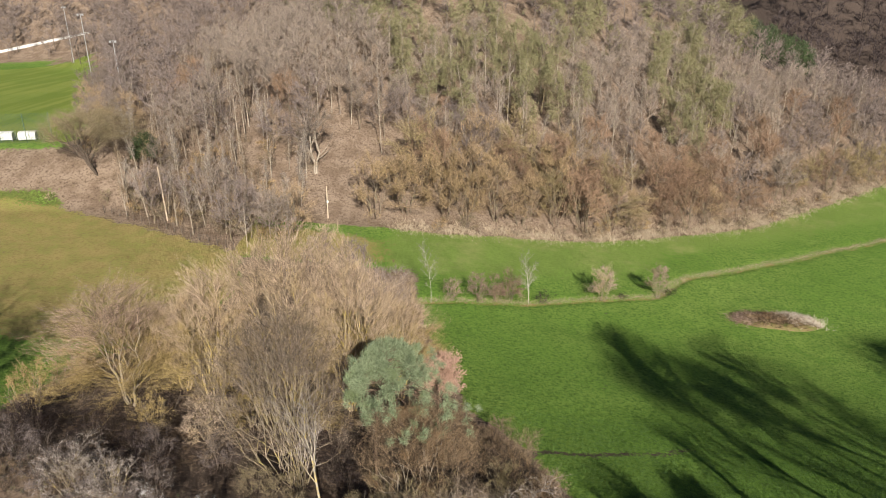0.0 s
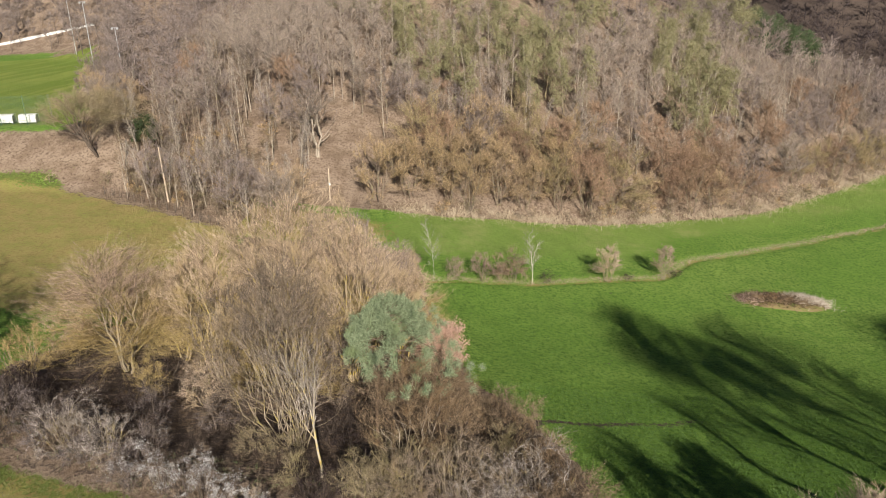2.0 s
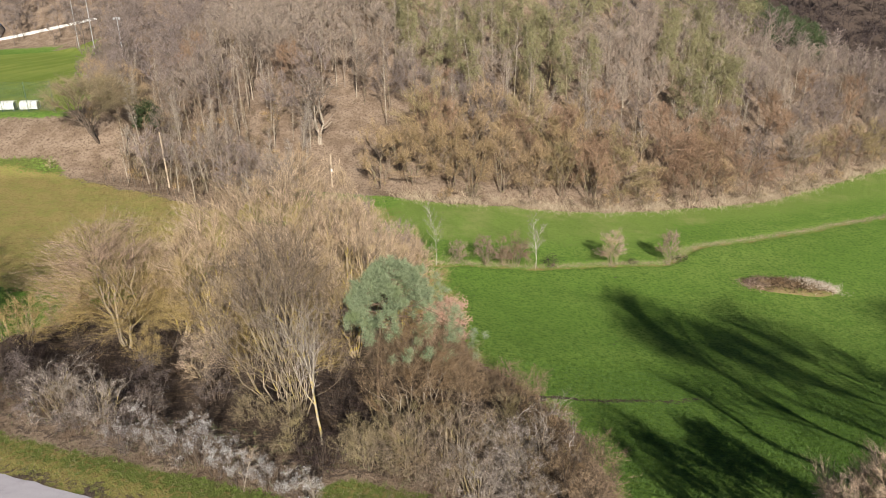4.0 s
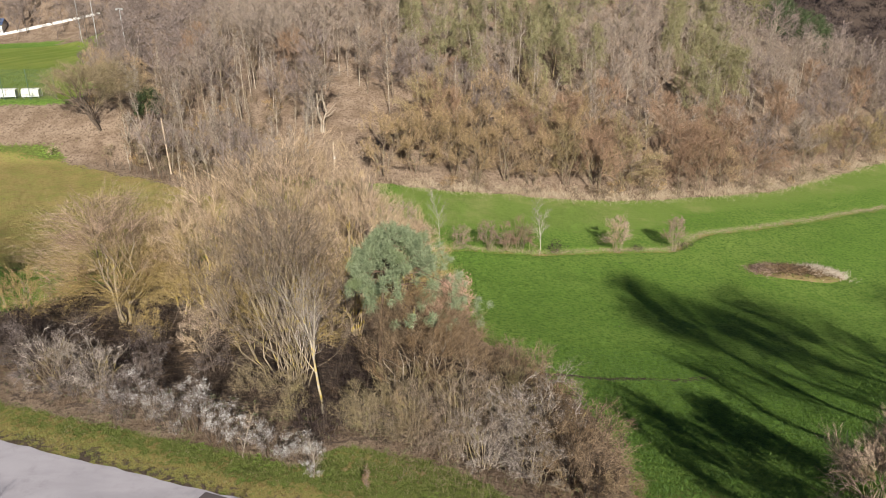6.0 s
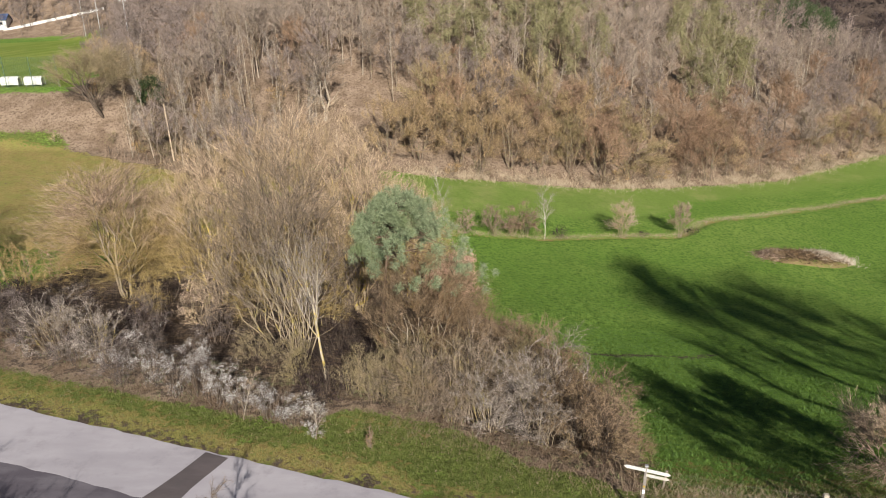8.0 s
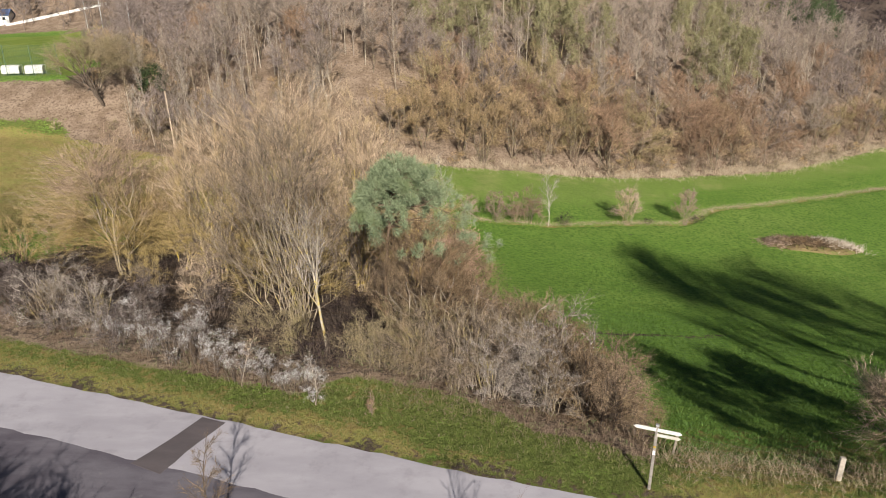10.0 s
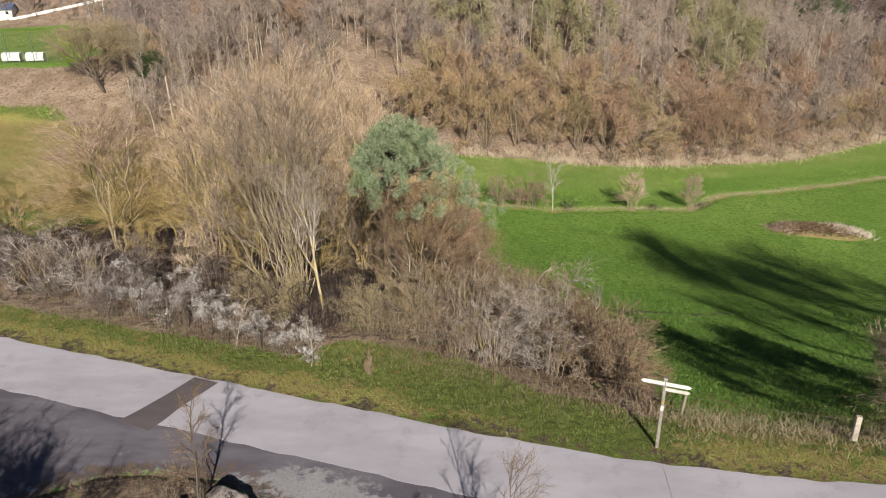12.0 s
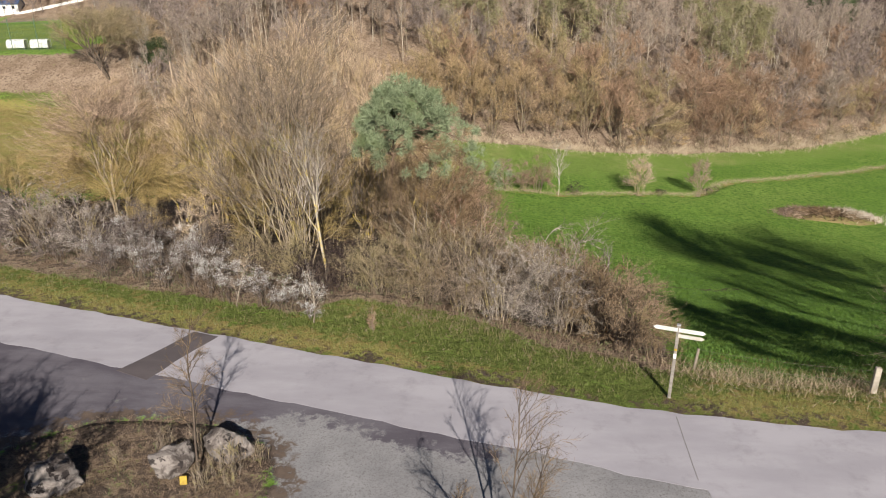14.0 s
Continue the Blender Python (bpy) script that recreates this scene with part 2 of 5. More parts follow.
BIRCH = bark_paint("birch bark", (0.50, 0.46, 0.40), (0.64, 0.60, 0.53), (0.16, 0.13, 0.12), 0.58)
LICHEN = bark_paint("bark with yellow lichen", (0.32, 0.275, 0.21), (0.46, 0.41, 0.33), (0.45, 0.345, 0.11), 0.55)
LICHEN_FAINT = bark_paint("tan bark with some lichen", (0.34, 0.26, 0.17), (0.50, 0.40, 0.28), (0.50, 0.38, 0.09), 0.55)
BARK_DARK = bark_paint("dark bark", (0.07, 0.055, 0.045), (0.15, 0.115, 0.09))
PINE_BARK = bark_paint("pine bark", (0.12, 0.08, 0.06), (0.20, 0.14, 0.10))
NEEDLE = leaf_paint("blue green needles", (0.085, 0.122, 0.062), (0.33, 0.38, 0.23), (0.19, 0.235, 0.115))
LARCH = leaf_paint("yellow green needles", (0.165, 0.155, 0.080), (0.32, 0.295, 0.155), (0.22, 0.195, 0.105))
SPRUCE = leaf_paint("dark green needles", (0.045, 0.07, 0.03), (0.09, 0.12, 0.05), (0.06, 0.09, 0.035))
BEECH_LEAF = leaf_paint("dry beech leaves", (0.36, 0.215, 0.155), (0.54, 0.36, 0.28), (0.42, 0.26, 0.19))
PETAL = leaf_paint("white blossom", (0.46, 0.44, 0.42), (0.72, 0.70, 0.67), (0.42, 0.39, 0.37))
BLADE = leaf_paint("grass blades", (0.090, 0.180, 0.026), (0.165, 0.270, 0.046), (0.12, 0.205, 0.032))
# Green darkened for the weaker light on the bank that slopes from the sun.
SHADED_BANK_BLADE = leaf_paint("bank grass blades with slope shade", (0.052, 0.112, 0.017), (0.100, 0.180, 0.032), (0.07, 0.13, 0.02))
VERGE_BLADE = leaf_paint("verge grass blades", (0.10, 0.128, 0.030), (0.19, 0.205, 0.060), (0.20, 0.165, 0.07))
DRY_BLADE = leaf_paint("dry grass blades", (0.30, 0.225, 0.15), (0.48, 0.38, 0.27), (0.27, 0.20, 0.13))
PALE_BLADE = leaf_paint("bleached grass blades", (0.36, 0.29, 0.20), (0.56, 0.46, 0.34), (0.44, 0.34, 0.23))
DEAD_STALK = leaf_paint("dead stalks", (0.17, 0.115, 0.08), (0.30, 0.22, 0.16), (0.20, 0.15, 0.09))
SAGE = leaf_paint("grey green leaves", (0.10, 0.15, 0.05), (0.19, 0.24, 0.09), (0.14, 0.17, 0.06))
IVY = leaf_paint("dark evergreen leaves", (0.03, 0.05, 0.02), (0.075, 0.10, 0.035), (0.05, 0.075, 0.025))
WOOD = plain_paint("weathered wood", (0.36, 0.31, 0.25), (0.50, 0.44, 0.37), 6)
SIGN_WOOD = plain_paint("silvered post wood", (0.17, 0.15, 0.13), (0.29, 0.265, 0.235), 7)
POLE_WOOD = plain_paint("impregnated pole wood", (0.46, 0.36, 0.26), (0.60, 0.49, 0.38), 4)
WHITE = plain_paint("white enamel", (0.78, 0.77, 0.74), (0.84, 0.83, 0.80), 5, 0.5)
SIGN_WHITE = plain_paint("weathered white sheet", (0.52, 0.51, 0.48), (0.64, 0.63, 0.60), 7, 0.5)
CREAM = plain_paint("weathered cream sheet", (0.42, 0.39, 0.33), (0.54, 0.50, 0.43), 5, 0.5)
POST_WOOD = plain_paint("dark weathered post wood", (0.17, 0.14, 0.11), (0.28, 0.24, 0.19), 6)
JOINT = plain_paint("worn road joint", (0.20, 0.185, 0.19), (0.27, 0.25, 0.255), 6)
CLIPPING = leaf_paint("pale dry clippings", (0.40, 0.34, 0.27), (0.62, 0.55, 0.47), (0.48, 0.40, 0.30))
INK = plain_paint("dark green lettering", (0.42, 0.45, 0.43), (0.48, 0.50, 0.49), 5, 0.5)
YELLOW = plain_paint("yellow paint", (0.30, 0.20, 0.03), (0.46, 0.32, 0.05), 14, 0.7)
WIRE = plain_paint("rusty fence wire", (0.16, 0.13, 0.11), (0.24, 0.20, 0.17), 8, 0.6, 0.5)
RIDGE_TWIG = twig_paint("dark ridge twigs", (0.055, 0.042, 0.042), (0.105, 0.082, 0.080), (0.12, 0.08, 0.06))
STEEL = plain_paint("galvanised steel", (0.45, 0.45, 0.46), (0.55, 0.55, 0.56), 8, 0.45, 0.6)
GREEN_STEEL = plain_paint("green painted steel", (0.05, 0.10, 0.06), (0.08, 0.14, 0.09), 8, 0.5)
RENDER_WHITE = plain_paint("white masonry paint", (0.72, 0.71, 0.69), (0.80, 0.79, 0.77), 1.2, 0.85)
ROOF = plain_paint("slate-blue roofing", (0.07, 0.10, 0.20), (0.10, 0.14, 0.26), 3, 0.6)
SLATE_GLASS = plain_paint("dark window pane", (0.03, 0.035, 0.045), (0.05, 0.055, 0.065), 1, 0.12)


def stone_paint():
    p = Paint("boulder stone", 0.9, 0.2)
    n, m = p.noise(2.2, 7, 0.65, None, 0.6), p.noise(9, 6, 0.75)
    tone = p.mix(p.grade(n, 0.40, 0.58), (0.095, 0.078, 0.072), (0.275, 0.242, 0.225))
    tone = p.mix(p.grade(p.noise(3.1, 5), 0.54, 0.6), tone, (0.04, 0.033, 0.032))
    tone = p.mix(p.grade(m, 0.56, 0.72, 0, 0.8), tone, (0.38, 0.35, 0.325))
    return p.done(tone, p.sum(n, m), 0.06, 0.8)


STONE = stone_paint()

# ---- ground, lane and track ----


def part(name, data, material, parent=None, label=""):
    """One mesh object, from a bmesh or a mesh, as a part of parent."""
    if isinstance(data, bmesh.types.BMesh):
        me = bpy.data.meshes.new(name)
        data.to_mesh(me)
        data.free()
        data = me
    if material and not data.materials:
        data.materials.append(material)
    ob = new(name, data)
    ob.parent = parent
    return tagged(ob, label) if label else ob


def mesh_of(name, verts, faces, smooth=True):
    me = bpy.data.meshes.new(name)
    me.from_pydata(verts, [], faces)
    if smooth:
        me.polygons.foreach_set("use_smooth", np.ones(len(me.polygons), bool))
    me.update()
    return me


def thing(name, at, label, category, group="", kind=""):
    ob = new(name)
    ob.empty_display_size = 0.2
    ob.matrix_basis = Matrix.Translation(at)
    return tagged(ob, label, category, group, kind)


def near_line(x, y, pts):
    best = np.full(np.shape(x), 1e9)
    for (x0, y0), (x1, y1) in zip(pts, pts[1:]):
        dx, dy = x1 - x0, y1 - y0
        t = np.clip(((x - x0) * dx + (y - y0) * dy) / (dx * dx + dy * dy), 0, 1)
        best = np.minimum(best, np.hypot(x - x0 - t * dx, y - y0 - t * dy))
    return best


# Dark line coloured into the meadow for shade in a furrow; nothing is carved.
FURROW_SHADE = [(5.5, 45.8), (12, 46.4), (18, 47.6), (20.5, 48.4)]
DITCH = [(-6, 80.0), (11, 83.2), (22, 86.5), (30, 89.0), (36, 96), (63, 109.5), (101, 128), (150, 150)]


def wood_floor(x, y):
    """1 under the hedgerow trees, 0 in the open."""
    right = np.interp(y, [24, 30, 39, 46, 53, 60, 70, 80, 86], [7.6, 9.0, 8.6, 6.6, 1.6, 1.0, -2.0, -3.6, -4])
    left = np.interp(y, [26, 40, 48, 56, 66, 80, 92], [-60, -34, -34, -33, -28, -26, -30])
    start = lane_far(x) + 2.7 + 2.6 * step(-8, -5, x) * step(3, -1, x) + 0.8 * step(-1, 2, x) * step(7, 5, x)
    return step(1.0, -1.0, x - right) * step(-1.5, 1.5, x - left) * step(-0.6, 0.8, y - start) * step(92, 86, y)


def lay_ground():
    u = np.linspace(-1, 1, 381)
    gx = 85 * u + 2300 * u ** 9
    gy = 62 + 80 * u + 2300 * u ** 9
    x, y = np.meshgrid(gx, gy)
    z = land(x, y)
    ditch = near_line(x, y, DITCH)
    z -= 0.45 * step(1.1, 0.2, ditch)
    n = len(u)
    i = np.arange(n - 1)
    a = (i[:, None] * n + i[None, :]).ravel()
    faces = np.stack([a, a + 1, a + n + 1, a + n], 1)
    me = mesh_of("ground", np.stack([x.ravel(), y.ravel(), z.ravel()], 1), faces)
    d = inside_hill(x, y)
    wood = wood_floor(x, y)
    open_field = step(-4, -16, x - 0.0 * y) * step(56, 66, y) * step(107, 103, y) * (1 - wood)
    side = step(96, 101, y + 0.4 * (x + 50)) * step(132, 126, y) * step(-68, -62, x + 0.46 * (y - 116)) * (x < -30)
    bank = step(0.3, 1.0, step(99, 103, y - 0.1 * (x + 60) - 4.5 * step(-58, -63, x)) * step(116, 112, y - 0.1 * (x + 60))) * step(-50, -54, x)
    fade = step(90, 150, np.abs(x))
    mown = step(115.5, 117, y - 0.1 * (x + 60)) * step(1.5, -1.5, y - 246 - 0.9 * (x + 144)) * step(-62, -64, x + 0.46 * (y - 116))
    straw = 1.0 * open_field * step(102, 97.5, y + 0.05 * x) + 0.5 * step(0.75, 0.3, ditch) * (x > -6)
    verge = step(-1.6, -1.0, y - lane_far(x)) * step(1.9, 0.7, y - lane_far(x))
    straw = straw + 0.42 * verge + 0.36 * step(-0.1, 0.3, y - lane_far(x)) * step(7, 4, y - lane_far(x)) * step(3, -5, x) + 0.5 * step(5.5, 3.0, np.abs(y - lane_far(x) - 4.6)) * step(6, 9, x) * step(40, 25, x) * 0.9
    soil_shade = step(1.5, 0.2, np.abs(y - lane_far(x) - 0.15)) * 0.48
    # Hedgerow soil also carries the shade under its trees; ridge ground is darkened too.
    soil_shade = soil_shade + (0.40 + 0.24 * step(6, 9, y - lane_far(x))) * wood * step(64, 40, y) + 1.0 * step(300, 325, y - 0.25 * np.abs(x - 280))
    yard = step(-0.9, -0.2, lane_far(x) - 3.1 - y) * step(-30, -18, y) * step(-45, -30, x) * step(40, 26, x)
    out = np.hypot((x + 10.1) / 4.5, (y - 15.4) / 3.6)
    isle = step(1.12, 0.85, out)
    soil_shade = soil_shade + 0.52 * isle + 0.58 * step(1.35, 1.05, out) * (1 - isle) + 0.58 * step(0.7, 0.2, near_line(x, y, FURROW_SHADE))
    tar_edge = lane_far(x) - 4.3 - 3.9 * step(-5, -13, x) + 0.25 * np.sin(0.9 * x)
    tar = 0.9 * step(-0.9, 1.2, y - tar_edge) * step(0.3, -0.3, y - lane_far(x) + 2.6) * step(5.5, -2, x) * step(-60, -50, x)
    green_verge = step(-1.6, -1.0, y - lane_far(x)) * step(8, 5, y - lane_far(x)) * step(70, 50, np.abs(x))
    fresh = step(2, 14, y - np.interp(x, [p[0] for p in DITCH], [p[1] for p in DITCH])) * step(-12, -6, x) * 0.85
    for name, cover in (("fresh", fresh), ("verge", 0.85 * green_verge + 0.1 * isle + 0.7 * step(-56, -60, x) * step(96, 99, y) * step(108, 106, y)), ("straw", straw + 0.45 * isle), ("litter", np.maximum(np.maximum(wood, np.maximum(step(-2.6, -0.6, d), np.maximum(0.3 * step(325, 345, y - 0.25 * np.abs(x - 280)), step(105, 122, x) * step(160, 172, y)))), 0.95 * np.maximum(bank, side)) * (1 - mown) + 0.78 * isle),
                        ("grit", yard * (1 - isle)), ("tar", tar * (1 - isle)), ("soil_shade", soil_shade), ("pitch", mown)):
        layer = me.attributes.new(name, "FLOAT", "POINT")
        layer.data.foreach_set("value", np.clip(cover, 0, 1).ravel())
    ob = part("ground", me, GROUND)
    return tagged(ob, "green meadow, straw-coloured field and leaf-strewn wooded hillside", "ground", kind="structure")


def strip(name, left, right, material, label, lift=0.0, thick=0.12):
    """A slab between two edges, given as rows of (x, y), laid on the land."""
    verts, faces = [], []
    for (a, b), (c, e) in zip(left, right):
        for x, y in ((a, b), (c, e)):
            z = float(land(x, y)) + lift
            verts += [(x, y, z), (x, y, z - thick)]
    for i in range(len(left) - 1):
        k = 4 * i
        faces += [(k, k + 2, k + 6, k + 4), (k + 1, k + 5, k + 7, k + 3), (k, k + 4, k + 5, k + 1), (k + 2, k + 3, k + 7, k + 6)]
    faces += [(0, 1, 3, 2), (4 * len(left) - 4, 4 * len(left) - 2, 4 * len(left) - 1, 4 * len(left) - 3)]
    bm = bmesh.new()
    vs = [bm.verts.new(v) for v in verts]
    for q in faces:
        bm.faces.new([vs[j] for j in q])
    bmesh.ops.recalc_face_normals(bm, faces=bm.faces)
    return tagged(part(name, bm, material), label, "road", kind="structure")


def ragged(i, size):
    return size * (math.sin(i * 1.7) + math.sin(i * 0.63 + 1) + math.sin(i * 3.9 + 2)) / 3


lay_ground()
LANE_X = [-70 + 0.6 * i for i in range(235)]
strip("road", [(x, float(lane_far(x)) + ragged(i, 0.10)) for i, x in enumerate(LANE_X)],
      [(x - 0.8, float(lane_far(x)) - 3.2 - 0.5 * float(step(2, 8, x)) + ragged(i + 40, 0.09)) for i, x in enumerate(LANE_X)],
      LANE, "pale worn asphalt farm lane with frayed edges", 0.006)

strip("road", [(6.4 + 0.6 * i, float(lane_far(6.4 + 0.6 * i)) - 3.66) for i in range(30)],
      [(7.6 + 0.7 * i, -8.0 + ragged(i, 0.2)) for i in range(30)], LANE, "pale asphalt branch of the lane", 0.005)
strip("road_patch", [(-11.25 - 0.27 * i - 0.012 * i * i, 24.75 - 0.62 * i + ragged(i, 0.06)) for i in range(6)],
      [(-10.15 - 0.30 * i + 0.1 * (i > 3), 24.42 - 0.66 * i + ragged(i + 9, 0.06)) for i in range(6)], TRENCH, "dark asphalt patch over a trench across the lane", 0.011, 0.05)
strip("road_joint", [(6.50 - 0.05 * i + ragged(i, 0.02), 19.85 - 0.63 * i) for i in range(6)],
      [(6.53 - 0.05 * i + ragged(i, 0.02), 19.85 - 0.63 * i) for i in range(6)], JOINT, "thin dark joint across the lane", 0.010, 0.05)

# ---- growing trees ----


def unit(v):
    return v / np.maximum(np.linalg.norm(v, axis=-1, keepdims=True), 1e-9)


class Shoots:
    """Many branches of one order: their bent paths and thickness."""

    def __init__(self, path, ways, radius, length):
        self.path, self.ways, self.radius, self.length, self.joints = path, ways, radius, length, ways.shape[1]

    def only(self, which):
        """Some of the branches alone."""
        return Shoots(self.path[which], self.ways[which], self.radius[which], self.length[which])

    def sprout(self, rng, count, start, stop, angle, ratio, slim, joints, bend=0.12, up=0.0, tip=0.3, shrink=0.6, least=0.006):
        """Side shoots of the next order."""
        n = len(self.length)
        who = np.repeat(np.arange(n), count)
        t = start + (stop - start) * (np.tile((np.arange(count) + 0.5) / count, n) + rng.uniform(-0.5, 0.5, n * count) / count)
        where = np.clip(t, 0, 0.999) * self.joints
        seg = where.astype(int)
        part_way = (where - seg)[:, None]
        at = self.path[who, seg] * (1 - part_way) + self.path[who, seg + 1] * part_way
        way = self.ways[who, seg]
        side = unit(np.cross(way, rng.normal(size=way.shape)))
        turn = np.radians(rng.uniform(angle[0], angle[1], len(who)))[:, None]
        length = self.length[who] * rng.uniform(ratio[0], ratio[1], len(who)) * (1 - shrink * t)
        radius = np.maximum(self.radius[who, seg] * slim, least)
        return shoot(rng, at, way * np.cos(turn) + side * np.sin(turn), length, radius, joints, bend, up, tip)


def shoot(rng, at, way, length, radius, joints, bend=0.12, up=0.0, tip=0.3):
    """Branches that wander from their roots in the given ways."""
    path, d = [at], unit(way)
    ways = []
    for i in range(joints):
        d = unit(d + rng.normal(0, bend, d.shape) + np.array((0, 0, up)))
        ways.append(d)
        path.append(path[-1] + d * (length / joints)[:, None])
    return Shoots(np.stack(path, 1), np.stack(ways, 1), radius[:, None] * np.linspace(1, tip, joints + 1)[None, :], length)


def tube_mesh(name, groups):
    """One mesh of tapered round branches; groups of (shoots, sides)."""
    verts, faces, base = [], [], 0
    for shoots, sides in groups:
        path, rad = shoots.path, shoots.radius
        n, rings = path.shape[0], path.shape[1]
        if sides == 1:
            # hair-fine twigs: one tapered sliver each
            root, way = path[:, 0], path[:, -1] - path[:, 0]
            side = unit(np.cross(way, np.stack([np.sin(7.1 * root[:, 0] + 3.3 * root[:, 1]), np.cos(5.7 * root[:, 1]), np.sin(6.3 * root[:, 2])], 1) + 0.01)) * rad[:, :1]
            verts.append(np.stack([root - side, root + side, path[:, -1]], 1).reshape(-1, 3))
            faces.append(np.arange(3 * n).reshape(-1, 3) + base)
            base += 3 * n
            continue
        way = np.concatenate([shoots.ways, shoots.ways[:, -1:]], 1)
        a = unit(np.cross(way, np.array((0.43, 0.71, 0.56))))
        b = np.cross(way, a)
        ang = np.arange(sides) * 2 * np.pi / sides
        ring = a[:, :, None] * np.cos(ang)[:, None] + b[:, :, None] * np.sin(ang)[:, None]
        body = path[:, :-1, None] + ring[:, :-1] * rad[:, :-1, None, None]
        per = (rings - 1) * sides + 1
        verts.append(np.concatenate([body.reshape(n, -1, 3), path[:, -1:]], 1).reshape(-1, 3))
        local = []
        for j in range(rings - 2):
            for s in range(sides):
                k, m = j * sides + s, j * sides + (s + 1) % sides
                local += [(k, m, m + sides), (k, m + sides, k + sides)]
        j = (rings - 2) * sides
        local += [(j + s, j + (s + 1) % sides, per - 1) for s in range(sides)]
        faces.append((np.array(local)[None] + (np.arange(n) * per)[:, None, None] + base).reshape(-1, 3))
        base += n * per
    return mesh_of(name, np.concatenate(verts), np.concatenate(faces))


def flake_mesh(name, rng, at, way, size, width, per, spread):
    """Small pointed leaves or needles in bunches round the given places."""
    who = np.repeat(np.arange(len(at)), per)
    root = at[who] + rng.normal(0, spread, (len(who), 3))
    d = unit(way[who] * 0.8 + rng.normal(0, 0.8, (len(who), 3)))
    side = unit(np.cross(d, rng.normal(size=d.shape)))
    long = (size * rng.uniform(0.6, 1.3, len(who)))[:, None]
    wide = (width * rng.uniform(0.6, 1.3, len(who)))[:, None]
    v = np.stack([root, root + d * long * 0.55 + side * wide, root + d * long, root + d * long * 0.5 - side * wide], 1)
    k = np.arange(len(who))[:, None] * 4
    faces = np.concatenate([k + np.array((0, 1, 2)), k + np.array((0, 2, 3))], 0)
    return mesh_of(name, v.reshape(-1, 3), faces, False)


def stems(rng, count, height, spread, foot, radius, joints=7, bend=0.08, up=0.06, lean=(0, 0), reach=(0.8, 1.1)):
    """The main stems of a tree or bush, from one foot."""
    round_ = rng.uniform(0, 2 * np.pi, count)
    tilt = np.radians(rng.uniform(0.15, 1.0, count) * spread) if count > 1 else np.radians(rng.uniform(0, spread, count))
    way = np.stack([np.cos(round_) * np.sin(tilt) + lean[0], np.sin(round_) * np.sin(tilt) + lean[1], np.cos(tilt)], 1)
    at = np.stack([np.cos(round_) * foot * rng.random(count), np.sin(round_) * foot * rng.random(count), np.full(count, -0.25)], 1)
    return shoot(rng, at, way, height * rng.uniform(*reach, count), radius * rng.uniform(0.7, 1.0, count), joints, bend, up)


def bare_tree(seed, height, count=1, spread=4, foot=0.15, radius=0.12, limbs=9, start=0.3, angle=(30, 60), reach=0.55,
              subs=7, twigs=9, fine=0, up=0.06, bend=0.09, least=0.008, lean=(0, 0), sub_up=0.04, sides=6, subreach=0.5, finereach=0.55, split=False):
    """A leafless tree that grows by side shoots: its trunk with limbs, and its crown of branches and twigs, as meshes."""
    rng = np.random.default_rng(seed)
    main = stems(rng, count, height * 0.9, spread, foot, radius, 7, bend, up, lean)
    limb = main.sprout(rng, limbs, start, 0.97, angle, (reach * 0.75, reach * 1.2), 0.55, 5, bend * 1.6, up, 0.3, 0.6, least * 2)
    branch = limb.sprout(rng, subs, 0.2, 1.0, (22, 58), (subreach * 0.7, subreach * 1.3), 0.55, 3, 0.14, sub_up, 0.4, 0.45, least * 1.5)
    top = main.sprout(rng, subs, 0.55, 1.0, (18, 50), (0.13, 0.26), 0.5, 3, 0.14, sub_up, 0.4, 0.3, least * 1.5)
    thin = branch.sprout(rng, twigs, 0.1, 1.0, (18, 55), (0.4, 0.85), 0.6, 1, 0.12, sub_up, 0.5, 0.3, least)
    thin_top = top.sprout(rng, twigs, 0.1, 1.0, (18, 50), (0.35, 0.7), 0.6, 1, 0.12, sub_up, 0.5, 0.3, least)
    crown = [(branch, 3), (top, 3), (thin, 3), (thin_top, 3)]
    tips = [thin, thin_top]
    if fine:
        tips = [s.sprout(rng, fine, 0.15, 1.0, (15, 45), (finereach * 0.7, finereach * 1.3), 0.8, 1, 0.1, sub_up, 0.5, 0.3, least * 0.8) for s in tips]
        crown += [(s, 1) for s in tips]
    ends = np.concatenate([s.path[:, -1] for s in tips]), np.concatenate([s.ways[:, -1] for s in tips])
    if split:
        return {"trunk": [tube_mesh("trunk", [(main.only(slice(i, i + 1)), sides)]) for i in range(count)],
                "limb": [tube_mesh("limb", [(limb.only(slice(i, i + 1)), 4)]) for i in range(count * limbs)], "crown": tube_mesh("crown", crown), "ends": ends}
    return {"trunk": [tube_mesh("trunk", [(main, sides), (limb, 4)])], "crown": tube_mesh("crown", crown), "ends": ends}


def bows(rng, root, knee, tip_at, radius, joints, tip=0.4, jitter=0.04):
    """Branches that bow from given roots to given tips."""
    t = np.linspace(0, 1, joints + 1)[None, :, None]
    path = root[:, None] * (1 - t) ** 2 + knee[:, None] * 2 * t * (1 - t) + tip_at[:, None] * t ** 2
    span = np.linalg.norm(tip_at - root, axis=1)
    path[:, 1:-1] += rng.normal(0, jitter, path[:, 1:-1].shape) * span[:, None, None]
    return Shoots(path, unit(np.diff(path, axis=1)), radius[:, None] * np.linspace(1, tip, joints + 1)[None, :], span)


